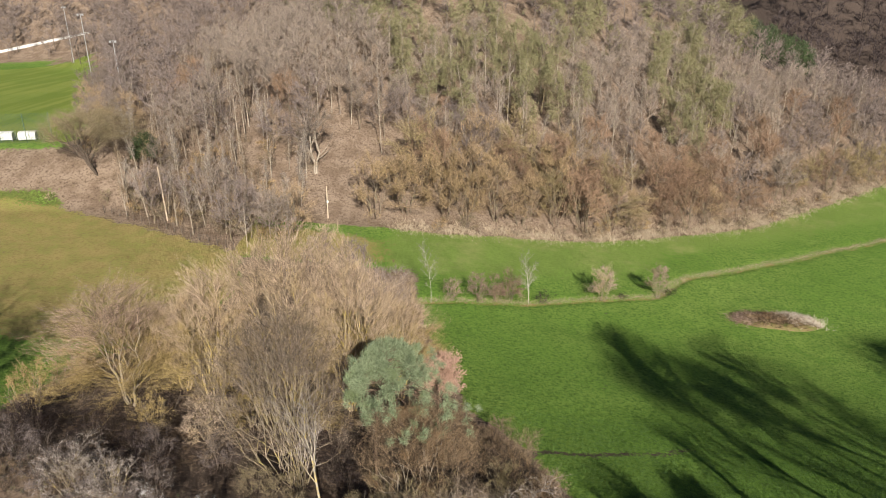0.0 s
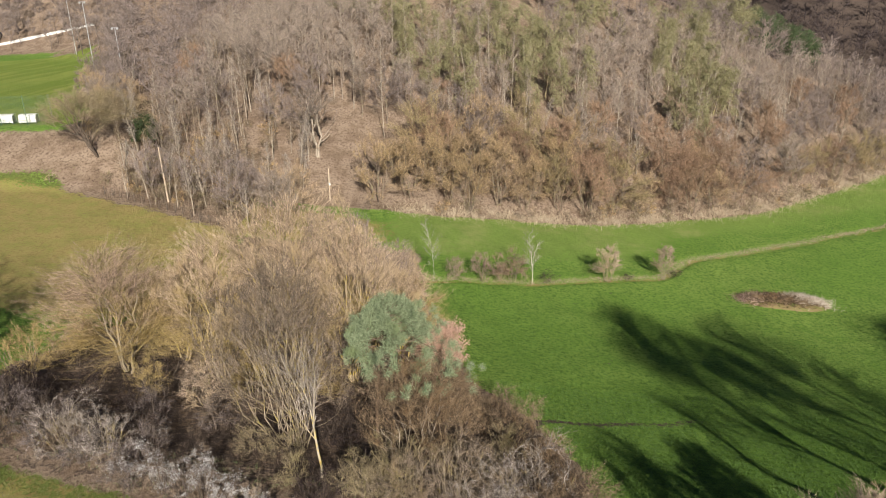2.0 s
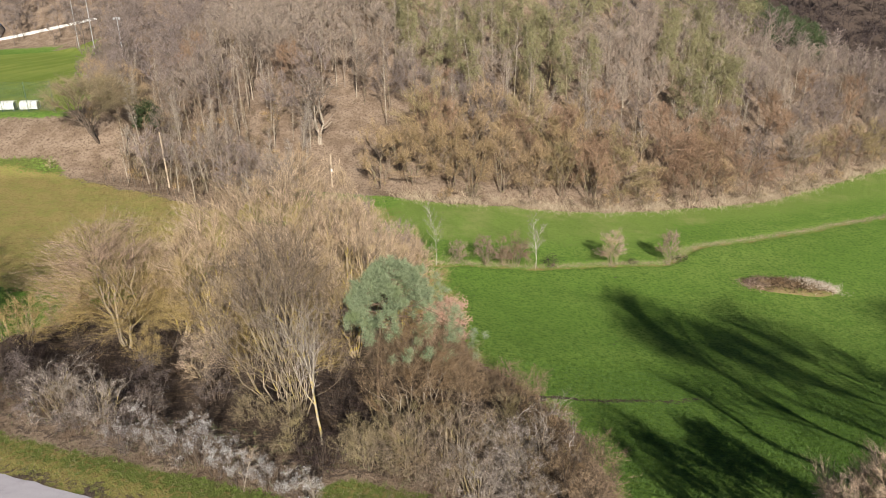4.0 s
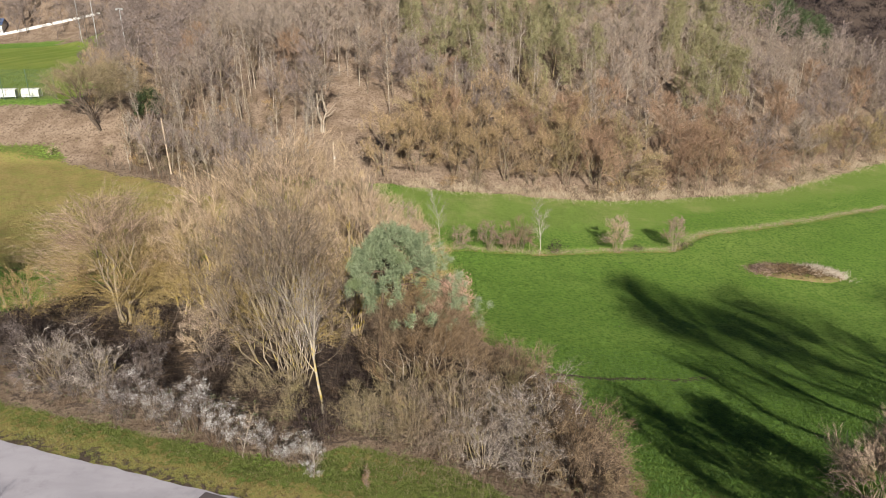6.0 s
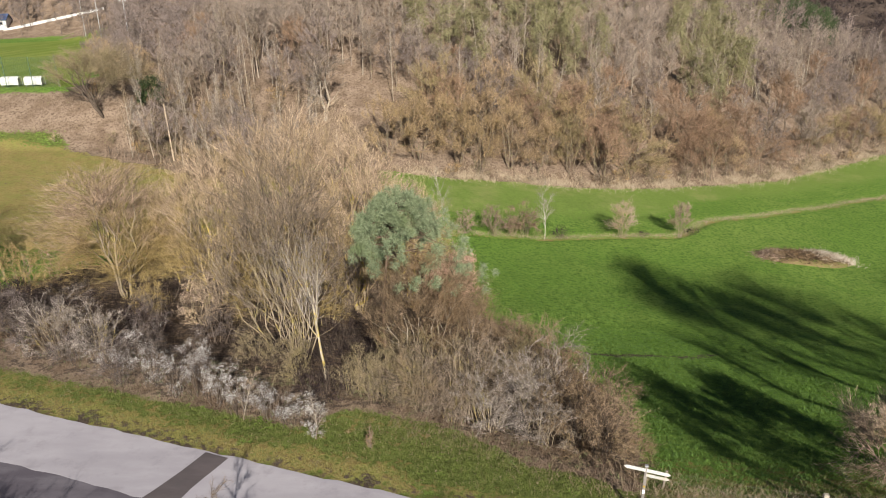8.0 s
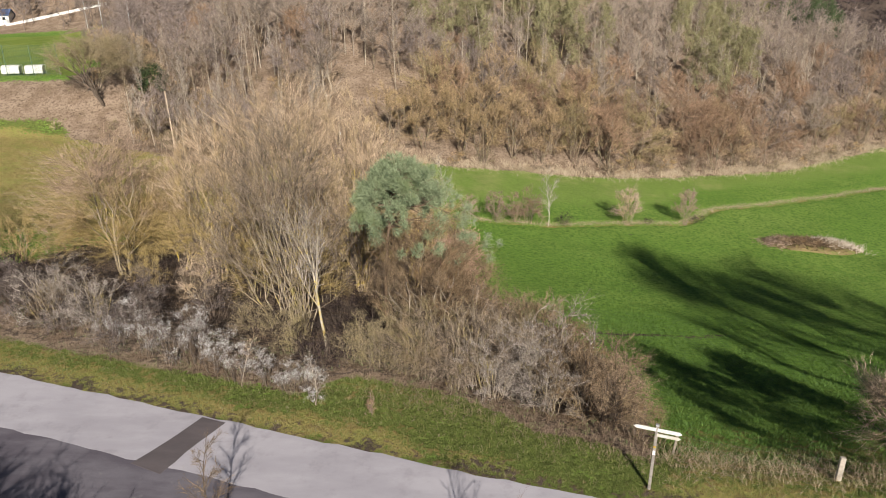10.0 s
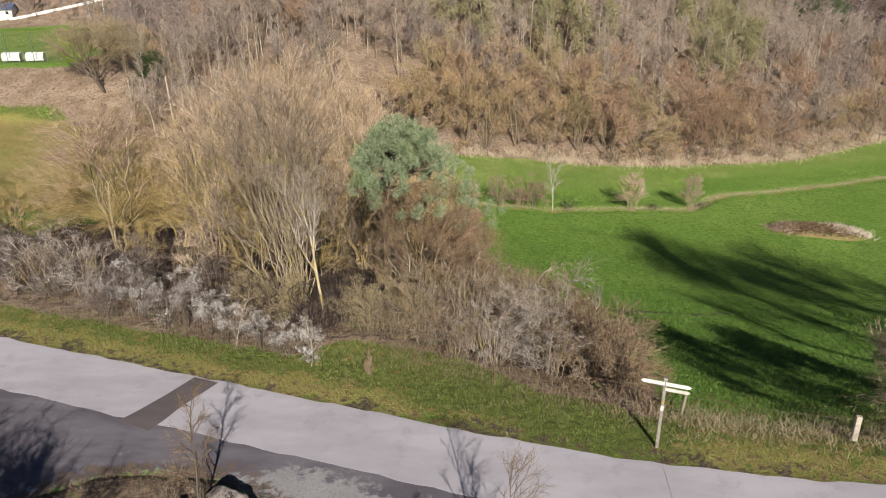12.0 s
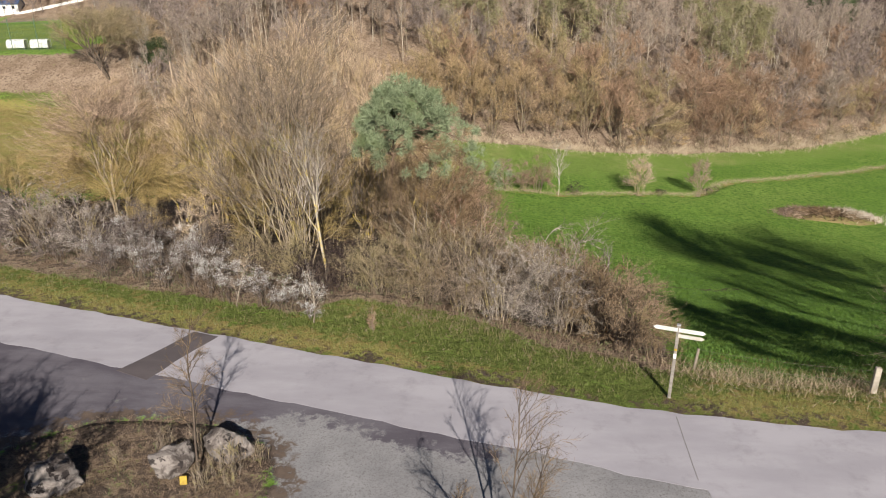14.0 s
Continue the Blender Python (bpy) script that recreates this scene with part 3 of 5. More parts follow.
def dome_tree(seed, height, width, count=5, foot=0.4, radius=0.1, nodes=7, tips=300, twigs=7, fine=4, least=0.008, low=0.12,
              hollow=0.45, lumps=0.16, sides=6, reach=(0.28, 0.55), tight=38, up=0.08, split=False, limb_bend=0.10, limbs=4, lean=(0, 0), kinks=3, skirt=0.0, clump=0.3, thin_sides=3, hair=0.7):
    """A leafless tree or bush whose stems and branches fill a rounded, uneven crown of the given height and width."""
    rng = np.random.default_rng(seed)
    a = rng.uniform(0, 2 * np.pi, count) + np.arange(count) * 2.4
    f = rng.uniform(0.15, 0.8, count) if count > 1 else np.zeros(1)
    r = width / 2
    goal = np.stack([np.cos(a) * r * f + lean[0], np.sin(a) * r * f + lean[1], height * (1 - 0.42 * f ** 1.6) * rng.uniform(0.84, 0.96, count)], 1)
    root = np.stack([np.cos(a) * foot * f, np.sin(a) * foot * f, np.full(count, -0.25)], 1)
    knee = root * 0.6 + goal * 0.4
    knee[:, :2] = root[:, :2] * 0.45 + goal[:, :2] * 0.55
    main = bows(rng, root, knee, goal, radius * rng.uniform(0.65, 1.0, count), nodes, 0.22, 0.02)
    limb = main.sprout(rng, limbs, 0.22, 0.85, (22, 50), (0.3, 0.5), 0.6, 4, limb_bend, up * 0.6, 0.3, 0.4, least * 2)
    joint = np.concatenate([main.path[:, 2:].reshape(-1, 3), limb.path[:, 1:].reshape(-1, 3)])
    aim = np.concatenate([np.concatenate([main.ways[:, 1:], ], 1).reshape(-1, 3), limb.ways.reshape(-1, 3)])
    # tips fill the crown, most of them near its outside
    v = unit(rng.normal(size=(tips, 3)))
    v[:, 2] = np.where(v[:, 2] < -0.55, -v[:, 2], v[:, 2])
    flat = np.linalg.norm(v[:, :2], axis=1)
    full = np.where(v[:, 2] < 0, 1 + skirt * (1 / np.maximum(flat, 0.3) - 1), 1.0)
    v[:, :2] *= full[:, None]
    dist = hollow + (1 - hollow) * rng.random(tips) ** 0.55
    phase = rng.uniform(0, 6.28, 6)
    lump = 1 + lumps * (np.sin(3 * v[:, 0] + phase[0]) * np.sin(4 * v[:, 1] + phase[1]) + 0.7 * np.sin(7 * v[:, 2] + 5 * v[:, 0] + phase[2])
                        + 0.5 * np.sin(9 * v[:, 1] - 6 * v[:, 0] + phase[3]))
    mid = height * (0.5 + low / 2)
    tall = np.where(v[:, 2] > 0, height - mid, mid - height * low)
    tip_at = np.stack([v[:, 0] * r, v[:, 1] * r, v[:, 2] * tall], 1) * (dist * lump)[:, None] + np.array((lean[0], lean[1], mid))
    # boughs: tips gather in clumps with gaps between
    if clump:
        heart = tip_at[:: 12]
        near = np.argmin(np.linalg.norm(tip_at[:, None] - heart[None], axis=2), 1)
        tip_at = tip_at + (heart[near] - tip_at) * clump
    tip_at[:, 2] = np.maximum(tip_at[:, 2], 0.03 * height * (1 + rng.random(tips)))
    gap = np.linalg.norm(tip_at[:, None] - joint[None], axis=2) + 0.9 * np.maximum(joint[None, :, 2] - tip_at[:, None, 2] + 0.12 * height, 0)
    gap += 0.25 * width * rng.random((tips, 1)) * (np.linalg.norm(joint[:, :2], axis=1)[None] > np.linalg.norm(tip_at[:, :2], axis=1)[:, None])
    pick = np.argmin(gap * rng.uniform(0.8, 1.25, gap.shape), 1)
    start, way = joint[pick], aim[pick]
    span = np.linalg.norm(tip_at - start, axis=1)[:, None]
    branch = bows(rng, start, start + way * span * 0.45, tip_at, np.full(tips, least * 1.35) * rng.uniform(0.8, 1.6, tips), kinks, 0.45, 0.05)
    thin = branch.sprout(rng, twigs, 0.4, 1.0, (14, tight), reach, 0.9, 1, 0.1, up, 0.5, 0.25, least)
    thin.length = np.clip(thin.length, 0.05 * width, None)
    crown = [(branch, 3), (thin, thin_sides)]
    last = thin
    if fine:
        last = thin.sprout(rng, fine, 0.25, 1.0, (14, tight + 8), (0.35, 0.8), 0.6, 1, 0.1, up, 0.5, 0.3, least * hair)
        crown.append((last, 1))
    stem_meshes = [tube_mesh("stem", [(main.only(slice(i, i + 1)), sides), (limb.only(slice(i * limbs, (i + 1) * limbs)), 4)]) for i in range(count)] if split else \
                  [tube_mesh("trunk", [(main, sides), (limb, 3 if sides < 5 else 4)])]
    return {"trunk": stem_meshes, "crown": tube_mesh("crown", crown), "ends": (last.path[:, -1], last.ways[:, -1])}


def dress(ob, grown, bark, twig):
    """The parts of a tree: its trunk, or each of its stems, and its crown."""
    many = len(grown["trunk"]) > 1
    for me in grown["trunk"]:
        part("stem" if many else "trunk", me, bark, ob)
    for me in grown.get("limb", ()):
        part("limb", me, bark, ob)
    tagged(part("crown", grown["crown"], twig, ob), kind="stuff")
    return ob


def plant(name, at, label, category, grown, bark, twig, group="", turn=0.0, scale=1.0):
    """Stands a grown tree on the land as one thing with its parts."""
    x, y = at[0], at[1]
    z = at[2] if len(at) > 2 else float(land(x, y))
    ob = thing(name, (x, y, z), label, category, group)
    ob.matrix_basis = pose(x, y, z, 0, 0, turn) @ Matrix.Scale(scale, 4)
    return dress(ob, grown, bark, twig)

# ---- the hedgerow wood beside the lane ----
plant("tree", (-7.4, 32.1), "slender leafless tree with yellow lichen on its forked trunk", "tree",
      bare_tree(11, 8.6, 1, 3, 0.0, 0.095, 9, 0.36, (12, 34), 0.92, 10, 5, 3, 0.08, 0.08, 0.006, subreach=0.42, split=True), LICHEN, PALE, turn=40)
plant("tree", (-9.9, 36.8), "large grey-brown leafless tree with many fanned stems", "tree",
      dome_tree(12, 12.2, 10.2, 28, 1.0, 0.055, 8, 900, 6, 4, 0.0075, 0.12, 0.45, 0.10, up=0.2, reach=(0.3, 0.6), limbs=5, limb_bend=0.05, split=True, lean=(-0.9, 0.0), clump=0.12), BARK_MID, ASH_TWIG)
for at, seed, high, wide, paint in (((-18.6, 48.0), 21, 12.0, 8.5, TAN_LICHEN), ((-13.2, 50.0), 22, 16.0, 11.5, TAN_LICHEN), ((-8.2, 50.5), 23, 15.2, 10.0, TAN_LICHEN),
                                    ((-4.2, 54.0), 24, 11.0, 7.5, TAN_LICHEN)):
    plant("tree", at, "broad domed leafless tree with dense tan twigs", "tree",
          dome_tree(seed, high, wide, 9, 0.7, 0.10, 8, 720, 6, 7, 0.0095, 0.0, 0.4, 0.16, up=0.32, tight=28, reach=(0.35, 0.7), split=True, skirt=0.3, clump=0.35), LICHEN_FAINT, paint, "tan trees in the hedgerow")
plant("tree", (-25.5, 47.5), "wide leafless tree with reddish crown and pale stems", "tree",
      dome_tree(31, 10.4, 11.0, 4, 0.5, 0.15, 8, 760, 6, 6, 0.0090, -0.02, 0.35, 0.16, up=0.2, limbs=7, limb_bend=0.10, split=True, reach=(0.35, 0.7), skirt=0.6), BARK_MID, PINK_LICHEN, "tan trees in the hedgerow")
plant("tree", (-22.6, 51.5), "leafless tan tree with lichen-yellow lower branches", "tree",
      dome_tree(32, 8.8, 8.4, 6, 0.5, 0.10, 8, 560, 6, 6, 0.0085, -0.02, 0.3, 0.14, split=True, reach=(0.35, 0.7), skirt=0.5), LICHEN_FAINT, TAN_LICHEN, "tan trees in the hedgerow")
for at, seed, high in (((-6.2, 69.0), 33, 9.0), ((-10.5, 72.5), 34, 10.5), ((-15.0, 76.0), 37, 9.5)):
    plant("tree", at, "slim grey leafless tree on the stream bank", "tree",
          dome_tree(seed, high, 6.0, 8, 1.4, 0.07, 8, 330, 6, 3, 0.013, 0.05, 0.25, 0.12, up=0.2, tight=25, reach=(0.35, 0.7)), BARK, MAUVE, "grey trees on the stream bank")
plant("tree", (-2.2, 33.6), "umber-brown leafless tree with a dense rounded crown", "tree",
      dome_tree(35, 7.9, 6.8, 5, 0.5, 0.075, 8, 430, 6, 6, 0.0068, 0.2, 0.4, 0.14, split=True, limbs=6, reach=(0.35, 0.7), skirt=0.2, clump=0.4), BARK_PALE, UMBER)
plant("tree", (-0.4, 35.6), "rust-brown leafless tree with upright twigs", "tree",
      dome_tree(36, 7.0, 6.0, 7, 0.4, 0.065, 8, 480, 6, 6, 0.0068, 0.05, 0.3, 0.14, up=0.15, reach=(0.35, 0.7), skirt=0.4), BARK, UMBER)


def pine(seed, at, height):
    """A bushy pine: drooping limbs, longer on its sunny side, that end in rounded cushions of needles."""
    rng = np.random.default_rng(seed)
    main = stems(rng, 1, height * 0.95, 2, 0.0, 0.17, 8, 0.04, 0.05, (0.02, 0.0))
    many = 52
    t = np.sort(rng.uniform(0.66, 0.98, many)) * 7.99
    seg = t.astype(int)
    root = main.path[0, seg] + (main.path[0, seg + 1] - main.path[0, seg]) * (t - seg)[:, None]
    a = np.arange(many) * 2.4 + rng.uniform(-0.4, 0.4, many)
    level = np.clip((root[:, 2] / height - 0.60) / 0.38, 0, 1)
    long = (0.5 + 3.5 * (1 - level ** 1.4)) * rng.uniform(0.7, 1.15, many) * (1 + 0.3 * np.cos(a)) * np.where(np.cos(a) < 0, 0.62 + 0.38 * level, 1.0)
    tip_at = root + np.stack([np.cos(a) * long, np.sin(a) * long, 0.30 * long * rng.uniform(0.2, 1.2, many) - 0.32 * long * np.maximum(np.cos(a), 0)], 1)
    limb = bows(rng, root, root * 0.5 + tip_at * 0.5 + np.array((0, 0, 0.25)) * long[:, None], tip_at, np.full(many, 0.045), 5, 0.3, 0.03)
    branch = limb.sprout(rng, 4, 0.45, 1.0, (25, 65), (0.25, 0.42), 0.6, 3, 0.14, 0.14, 0.4, 0.3, 0.010)
    tips = branch.sprout(rng, 1, 0.4, 1.0, (20, 55), (0.4, 0.8), 0.7, 2, 0.12, 0.2, 0.5, 0.3, 0.006)
    leader = main.sprout(rng, 26, 0.74, 1.0, (20, 65), (0.07, 0.13), 0.4, 2, 0.1, 0.15, 0.4, 0.2, 0.012)
    hearts = np.concatenate([tips.path[:, -1], branch.path[:, -1], limb.path[:, -1], limb.path[:, 3], leader.path[:, -1]])
    ways = np.concatenate([tips.ways[:, -1], branch.ways[:, -1], limb.ways[:, -1], limb.ways[:, 3], leader.ways[:, -1]]) + np.array((0, 0, 0.5))
    ob = thing("pine_tree", (at[0], at[1], float(land(*at))), "blue-green bushy pine among leafless trees", "tree")
    part("trunk", tube_mesh("trunk", [(main, 7), (limb, 4)]), PINE_BARK, ob)
    tagged(part("branchwork", tube_mesh("branchwork", [(branch, 3), (tips, 3), (leader, 3)]), PINE_BARK, ob), kind="stuff")
    tagged(part("crown", flake_mesh("crown", rng, hearts, unit(ways), 0.30, 0.013, 100, 0.10), NEEDLE, ob), kind="stuff")
    return ob


pine(41, (-4.7, 36.8), 10.8)


def leafy(seed, at, label, grown, wood, leaf, size, width, per, twig, spread=0.06, group=""):
    ob = plant("bush", at, label, "bush", grown, wood, twig, group)
    rng = np.random.default_rng(seed + 500)
    tagged(part("foliage", flake_mesh("foliage", rng, *grown["ends"], size, width, per, spread), leaf, ob), kind="stuff")
    return ob


leafy(42, (-0.8, 52.0), "young beech still holding its pinkish dry leaves", dome_tree(42, 5.6, 4.2, 3, 0.3, 0.06, 7, 170, 6, 0, 0.008), BARK, BEECH_LEAF, 0.11, 0.045, 14, RUST, 0.13)
leafy(43, (-1.6, 55.5), "young beech still holding its pinkish dry leaves", dome_tree(43, 4.6, 3.6, 3, 0.3, 0.06, 7, 130, 6, 0, 0.008), BARK, BEECH_LEAF, 0.11, 0.045, 14, RUST, 0.13)
def blackthorn(seed, at, height, wide, share):
    """A thorny bush with long shoots, white where whole sprays are in flower and bare between them."""
    grown = dome_tree(seed, height, wide, 9, 0.4, 0.026, 6, 120, 6, 5, 0.0045, 0.04, 0.3, 0.5, sides=4, clump=0.5, tight=50, reach=(0.3, 0.7))
    rng_t = np.random.default_rng(seed + 500)
    ends, ways = grown["ends"]
    wave = np.sin(2.3 * ends[:, 0] + seed) + np.sin(2.9 * ends[:, 1] + 2 * seed) + np.sin(3.1 * ends[:, 2] + 1.3 * seed)
    bloom = 0.45 * wave + 1.2 * (ends[:, 2] / height - 0.5) + rng_t.normal(0, 1.0, len(wave)) > np.quantile(0.45 * wave + rng_t.normal(0, 1.0, len(wave)), 1 - share)
    ob = plant("bush", at, "blackthorn bush in white blossom at the lane's verge", "bush", grown, BARK_DARK, DUSK, "blackthorn along the verge")
    tagged(part("blossom", flake_mesh("blossom", rng_t, ends[bloom], ways[bloom], 0.022, 0.010, 4, 0.025), PETAL, ob), kind="stuff")


for i, (x, y, h, w, share) in enumerate(((-17.3, 29.9, 2.3, 2.4, 0.12), (-15.9, 29.9, 3.2, 2.6, 0.3), (-14.2, 29.1, 2.6, 2.6, 0.3), (-13.1, 29.3, 3.1, 2.2, 0.28), (-11.9, 28.3, 2.2, 2.4, 0.3),
                                         (-10.6, 27.8, 1.7, 2.0, 0.15), (-9.2, 27.4, 1.8, 2.1, 0.26), (-8.0, 26.9, 1.5, 2.0, 0.2), (-6.7, 26.3, 1.9, 1.8, 0.3))):
    blackthorn(60 + i, (x, y), h, w, share)


def thicket(seed, label, bark, twig, height, wide, **shape):
    """A kind of bush; what it returns plants one."""
    base = dict(count=12, foot=0.9, radius=0.035, nodes=4, tips=230, twigs=5, fine=5, least=0.0068, reach=(0.35, 0.7), kinks=2, low=-0.22, hollow=0.3, lumps=0.25, sides=3, limbs=3, skirt=0.5, clump=0.4)
    base.update(shape)
    grown = dome_tree(seed, height, wide, **base)

    def put(x, y, turn, scale, group, tall=1.0):
        z = float(land(x, y)) - 0.05
        ob = thing("bush", (x, y, z), label, "bush", group)
        ob.matrix_basis = pose(x, y, z, 0, 0, turn) @ Matrix.Diagonal((scale, scale, scale * tall, 1))
        return dress(ob, grown, bark, twig)
    return put


grey_bush = [thicket(70 + i, "dense grey leafless bush with tangled silvery branches", BARK_MID, (ASH_TWIG, PALE)[i], 3.9, 4.8, limb_bend=0.18, tight=65, radius=0.04, limbs=5, kinks=3, least=0.0085) for i in range(2)]
brown_bush = [thicket(75 + i, "dense brown leafless bush along the meadow's edge", BARK_DARK, (UMBER, GREY)[i], 3.6, 4.2) for i in range(2)]
olive_bush = [thicket(80 + i, "olive-brown thicket of thin upright stems", BARK, OLIVE, 3.4, 3.2, count=14, radius=0.022, up=0.12, tight=35) for i in range(2)]
bramble = [thicket(85 + i, "low bramble thicket under the trees, shade in its colour", BARK_DARK, DARK, 1.7, 3.6, tips=80, twigs=5, fine=3, tight=70, up=-0.05, least=0.007) for i in range(2)]
tan_bush = [thicket(90 + i, "tan leafless shrub at the edge of the wood", BARK, (TAN_LICHEN, TAN)[i], 4.4, 4.6, least=0.0085) for i in range(2)]
brush = [thicket(96 + i, word + " leafless brush below the bare trees", BARK_WOOD, paint, 4.0, 4.4, count=8, tips=70, twigs=5, fine=4, least=0.015, kinks=1, thin_sides=1, clump=0.4)
         for i, (word, paint) in enumerate((("tan", TAN), ("ochre", OCHRE), ("olive", OLIVE), ("grey-brown", GREY)))]
dusk_bush = [thicket(77, "mauve-grey leafless bush behind the blackthorn", BARK_DARK, DUSK, 3.2, 4.2, limb_bend=0.2, tight=50)]
rng = np.random.default_rng(5)


def scatter_bushes(kinds, places, group, low=0.85, high=1.15):
    for i, (x, y, s) in enumerate(places):
        kinds[i % len(kinds)](x, y, rng.uniform(0, 360), s * rng.uniform(low, high), group, rng.uniform(0.9, 1.1))


scatter_bushes(grey_bush, [(0.0, 29.8, 1.15), (2.6, 29.0, 1.2), (1.4, 31.6, 1.35), (4.2, 30.6, 1.25), (-2.1, 29.4, 0.8), (1.2, 27.9, 0.85), (-0.6, 27.9, 0.7), (3.4, 27.0, 0.8)], "grey bushes beside the lane")
scatter_bushes(brown_bush, [(4.9, 27.4, 1.05), (6.2, 26.6, 0.95), (5.6, 29.0, 1.15), (7.0, 28.0, 0.9), (7.3, 25.4, 0.65), (7.4, 30.4, 1.0), (5.2, 32.0, 1.15),
                            (7.4, 33.4, 0.75), (5.8, 35.5, 0.85), (6.8, 38.0, 0.75), (4.4, 38.5, 0.95), (5.2, 42.0, 0.9), (3.0, 43.5, 0.95), (4.0, 46.5, 0.85),
                            (0.8, 48.0, 0.9), (1.6, 40.0, 0.9), (-0.6, 45.0, 1.0)], "brown bushes along the meadow")
scatter_bushes(olive_bush, [(-4.4, 29.4, 0.7), (-3.0, 29.2, 0.75), (-5.6, 30.0, 0.7), (-8.6, 30.6, 0.6), (-10.9, 34.4, 0.62), (-9.4, 34.0, 0.55), (-12.2, 35.0, 0.6), (-3.8, 30.2, 0.8), (-2.6, 31.0, 0.95), (-5.0, 31.0, 0.85), (-3.6, 32.6, 1.05), (0.6, 32.8, 1.0), (2.6, 33.8, 1.1), (-1.0, 31.6, 0.85), (3.4, 36.0, 1.1)],
               "olive thickets in the hedgerow")
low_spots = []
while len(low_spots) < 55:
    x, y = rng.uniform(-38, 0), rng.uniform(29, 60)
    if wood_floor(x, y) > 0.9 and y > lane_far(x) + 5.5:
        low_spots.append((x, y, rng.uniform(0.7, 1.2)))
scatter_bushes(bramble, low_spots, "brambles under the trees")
scatter_bushes([dusk_bush[0], brown_bush[0]], [(-20.5 - 1.9 * i + rng.uniform(-0.5, 0.5), 31.6 + 0.55 * i + rng.uniform(-0.3, 1.6), rng.uniform(0.6, 0.75)) for i in range(8)]
               + [(-18.3, 31.6, 0.6)], "thicket along the lane")
scatter_bushes([grey_bush[1]], [(-19.8, 32.6, 0.85), (-22.0, 33.2, 0.95)], "silvery bushes behind the blackthorn")
scatter_bushes(dusk_bush, [(-20.2, 33.2, 0.8), (-22.8, 34.2, 0.9), (-25.4, 35.2, 0.9), (-17.6, 33.4, 0.7), (-28.0, 36.6, 0.95), (-15.4, 38.0, 0.7), (-19.5, 38.2, 0.75)], "grey bushes behind the blackthorn")
scatter_bushes(tan_bush, [(-31, 44, 1.0), (-31, 50, 1.0), (-26, 53.5, 1.0), (-18, 54, 1.2), (-15, 45, 1.0), (-17.6, 42.5, 0.85), (-10, 45, 1.1), (-5.4, 46, 1.1), (-22, 43.5, 0.85),
                          (-4.6, 59, 1.1), (-8, 59, 1.2), (-3.8, 63.5, 1.0), (-13, 59, 1.2), (-7, 65, 1.1), (-11, 66, 1.1)], "tan shrubs in the hedgerow")
thicket(95, "wide tan leafless bush on the slope above the meadow", BARK, TAN, 4.5, 6.4, tips=950, twigs=6, fine=6, least=0.0095, low=-0.1, up=0.15, tight=30)(20.2, 26.2, 40, 1.0, "")


def sapling(seed, at, height, label, bark=BIRCH, twig=PALE, **shape):
    base = dict(count=1, spread=3, foot=0.0, radius=0.05, limbs=16, start=0.25, angle=(28, 50), reach=0.34, subs=4, twigs=4, least=0.005, split=True)
    base.update(shape)
    return plant("sapling", at, label, "tree", bare_tree(seed, height, **base), bark, twig)


sapling(101, (-6.7, 25.9), 3.4, "young pale-stemmed tree among blackthorn", BARK_PALE, radius=0.035)
sapling(102, (-10.3, 27.2), 3.0, "young leafless tree on the grassy verge", BARK_PALE, TAN, radius=0.03)
sapling(103, (-4.2, 25.4), 1.2, "small dry shrub on the grassy verge", BARK, RUST, radius=0.02, count=4, spread=25)

# ---- tall trees round about, beside and behind the view, that shade the meadow, the field and the yard ----
for at, seed, high, wide, stems_, tips in (((32.2, 21.8), 131, 19.0, 14, 4, 850), ((43.0, 22.8), 137, 16.8, 18, 5, 680), ((37.4, 22.2), 138, 15.5, 11, 3, 280), ((66, 27), 132, 17, 14, 4, 500), ((-36.5, 32), 133, 15.5, 11, 4, 200),
                                           ((-45, 36), 134, 16, 12, 4, 200), ((25.8, 23.5), 135, 10, 4.5, 1, 40), ((17.5, 17.0), 136, 8.6, 6.4, 3, 380)):
    plant("tree", at, "tall leafless tree with a wide crown beside the lane", "tree",
          dome_tree(seed, high, wide, stems_, 0.5, (0.05 if stems_ == 1 else 0.018) * high ** 0.85, 8, tips, 7, 3, 0.0135, 0.22, 0.25, 0.2, kinks=2, tight=60, clump=0.05), BARK, GREY, "tall trees beside the lane")


for i, (x, y, high) in enumerate(((-11.6, 7.0, 7.4), (-13.6, 7.0, 8.0), (-16.0, 7.6, 8.4), (-18.6, 9.6, 8.2), (-21.4, 11.4, 8.2))):
    plant("tree", (x, y), "small leafless tree at the edge of the yard", "tree",
          dome_tree(141 + i, high, 5.0, 3, 0.3, 0.08, 7, 300, 6, 3, 0.016, 0.1, 0.25, 0.2, kinks=2, tight=60, clump=0.4), BARK, GREY, "small trees at the yard's edge")

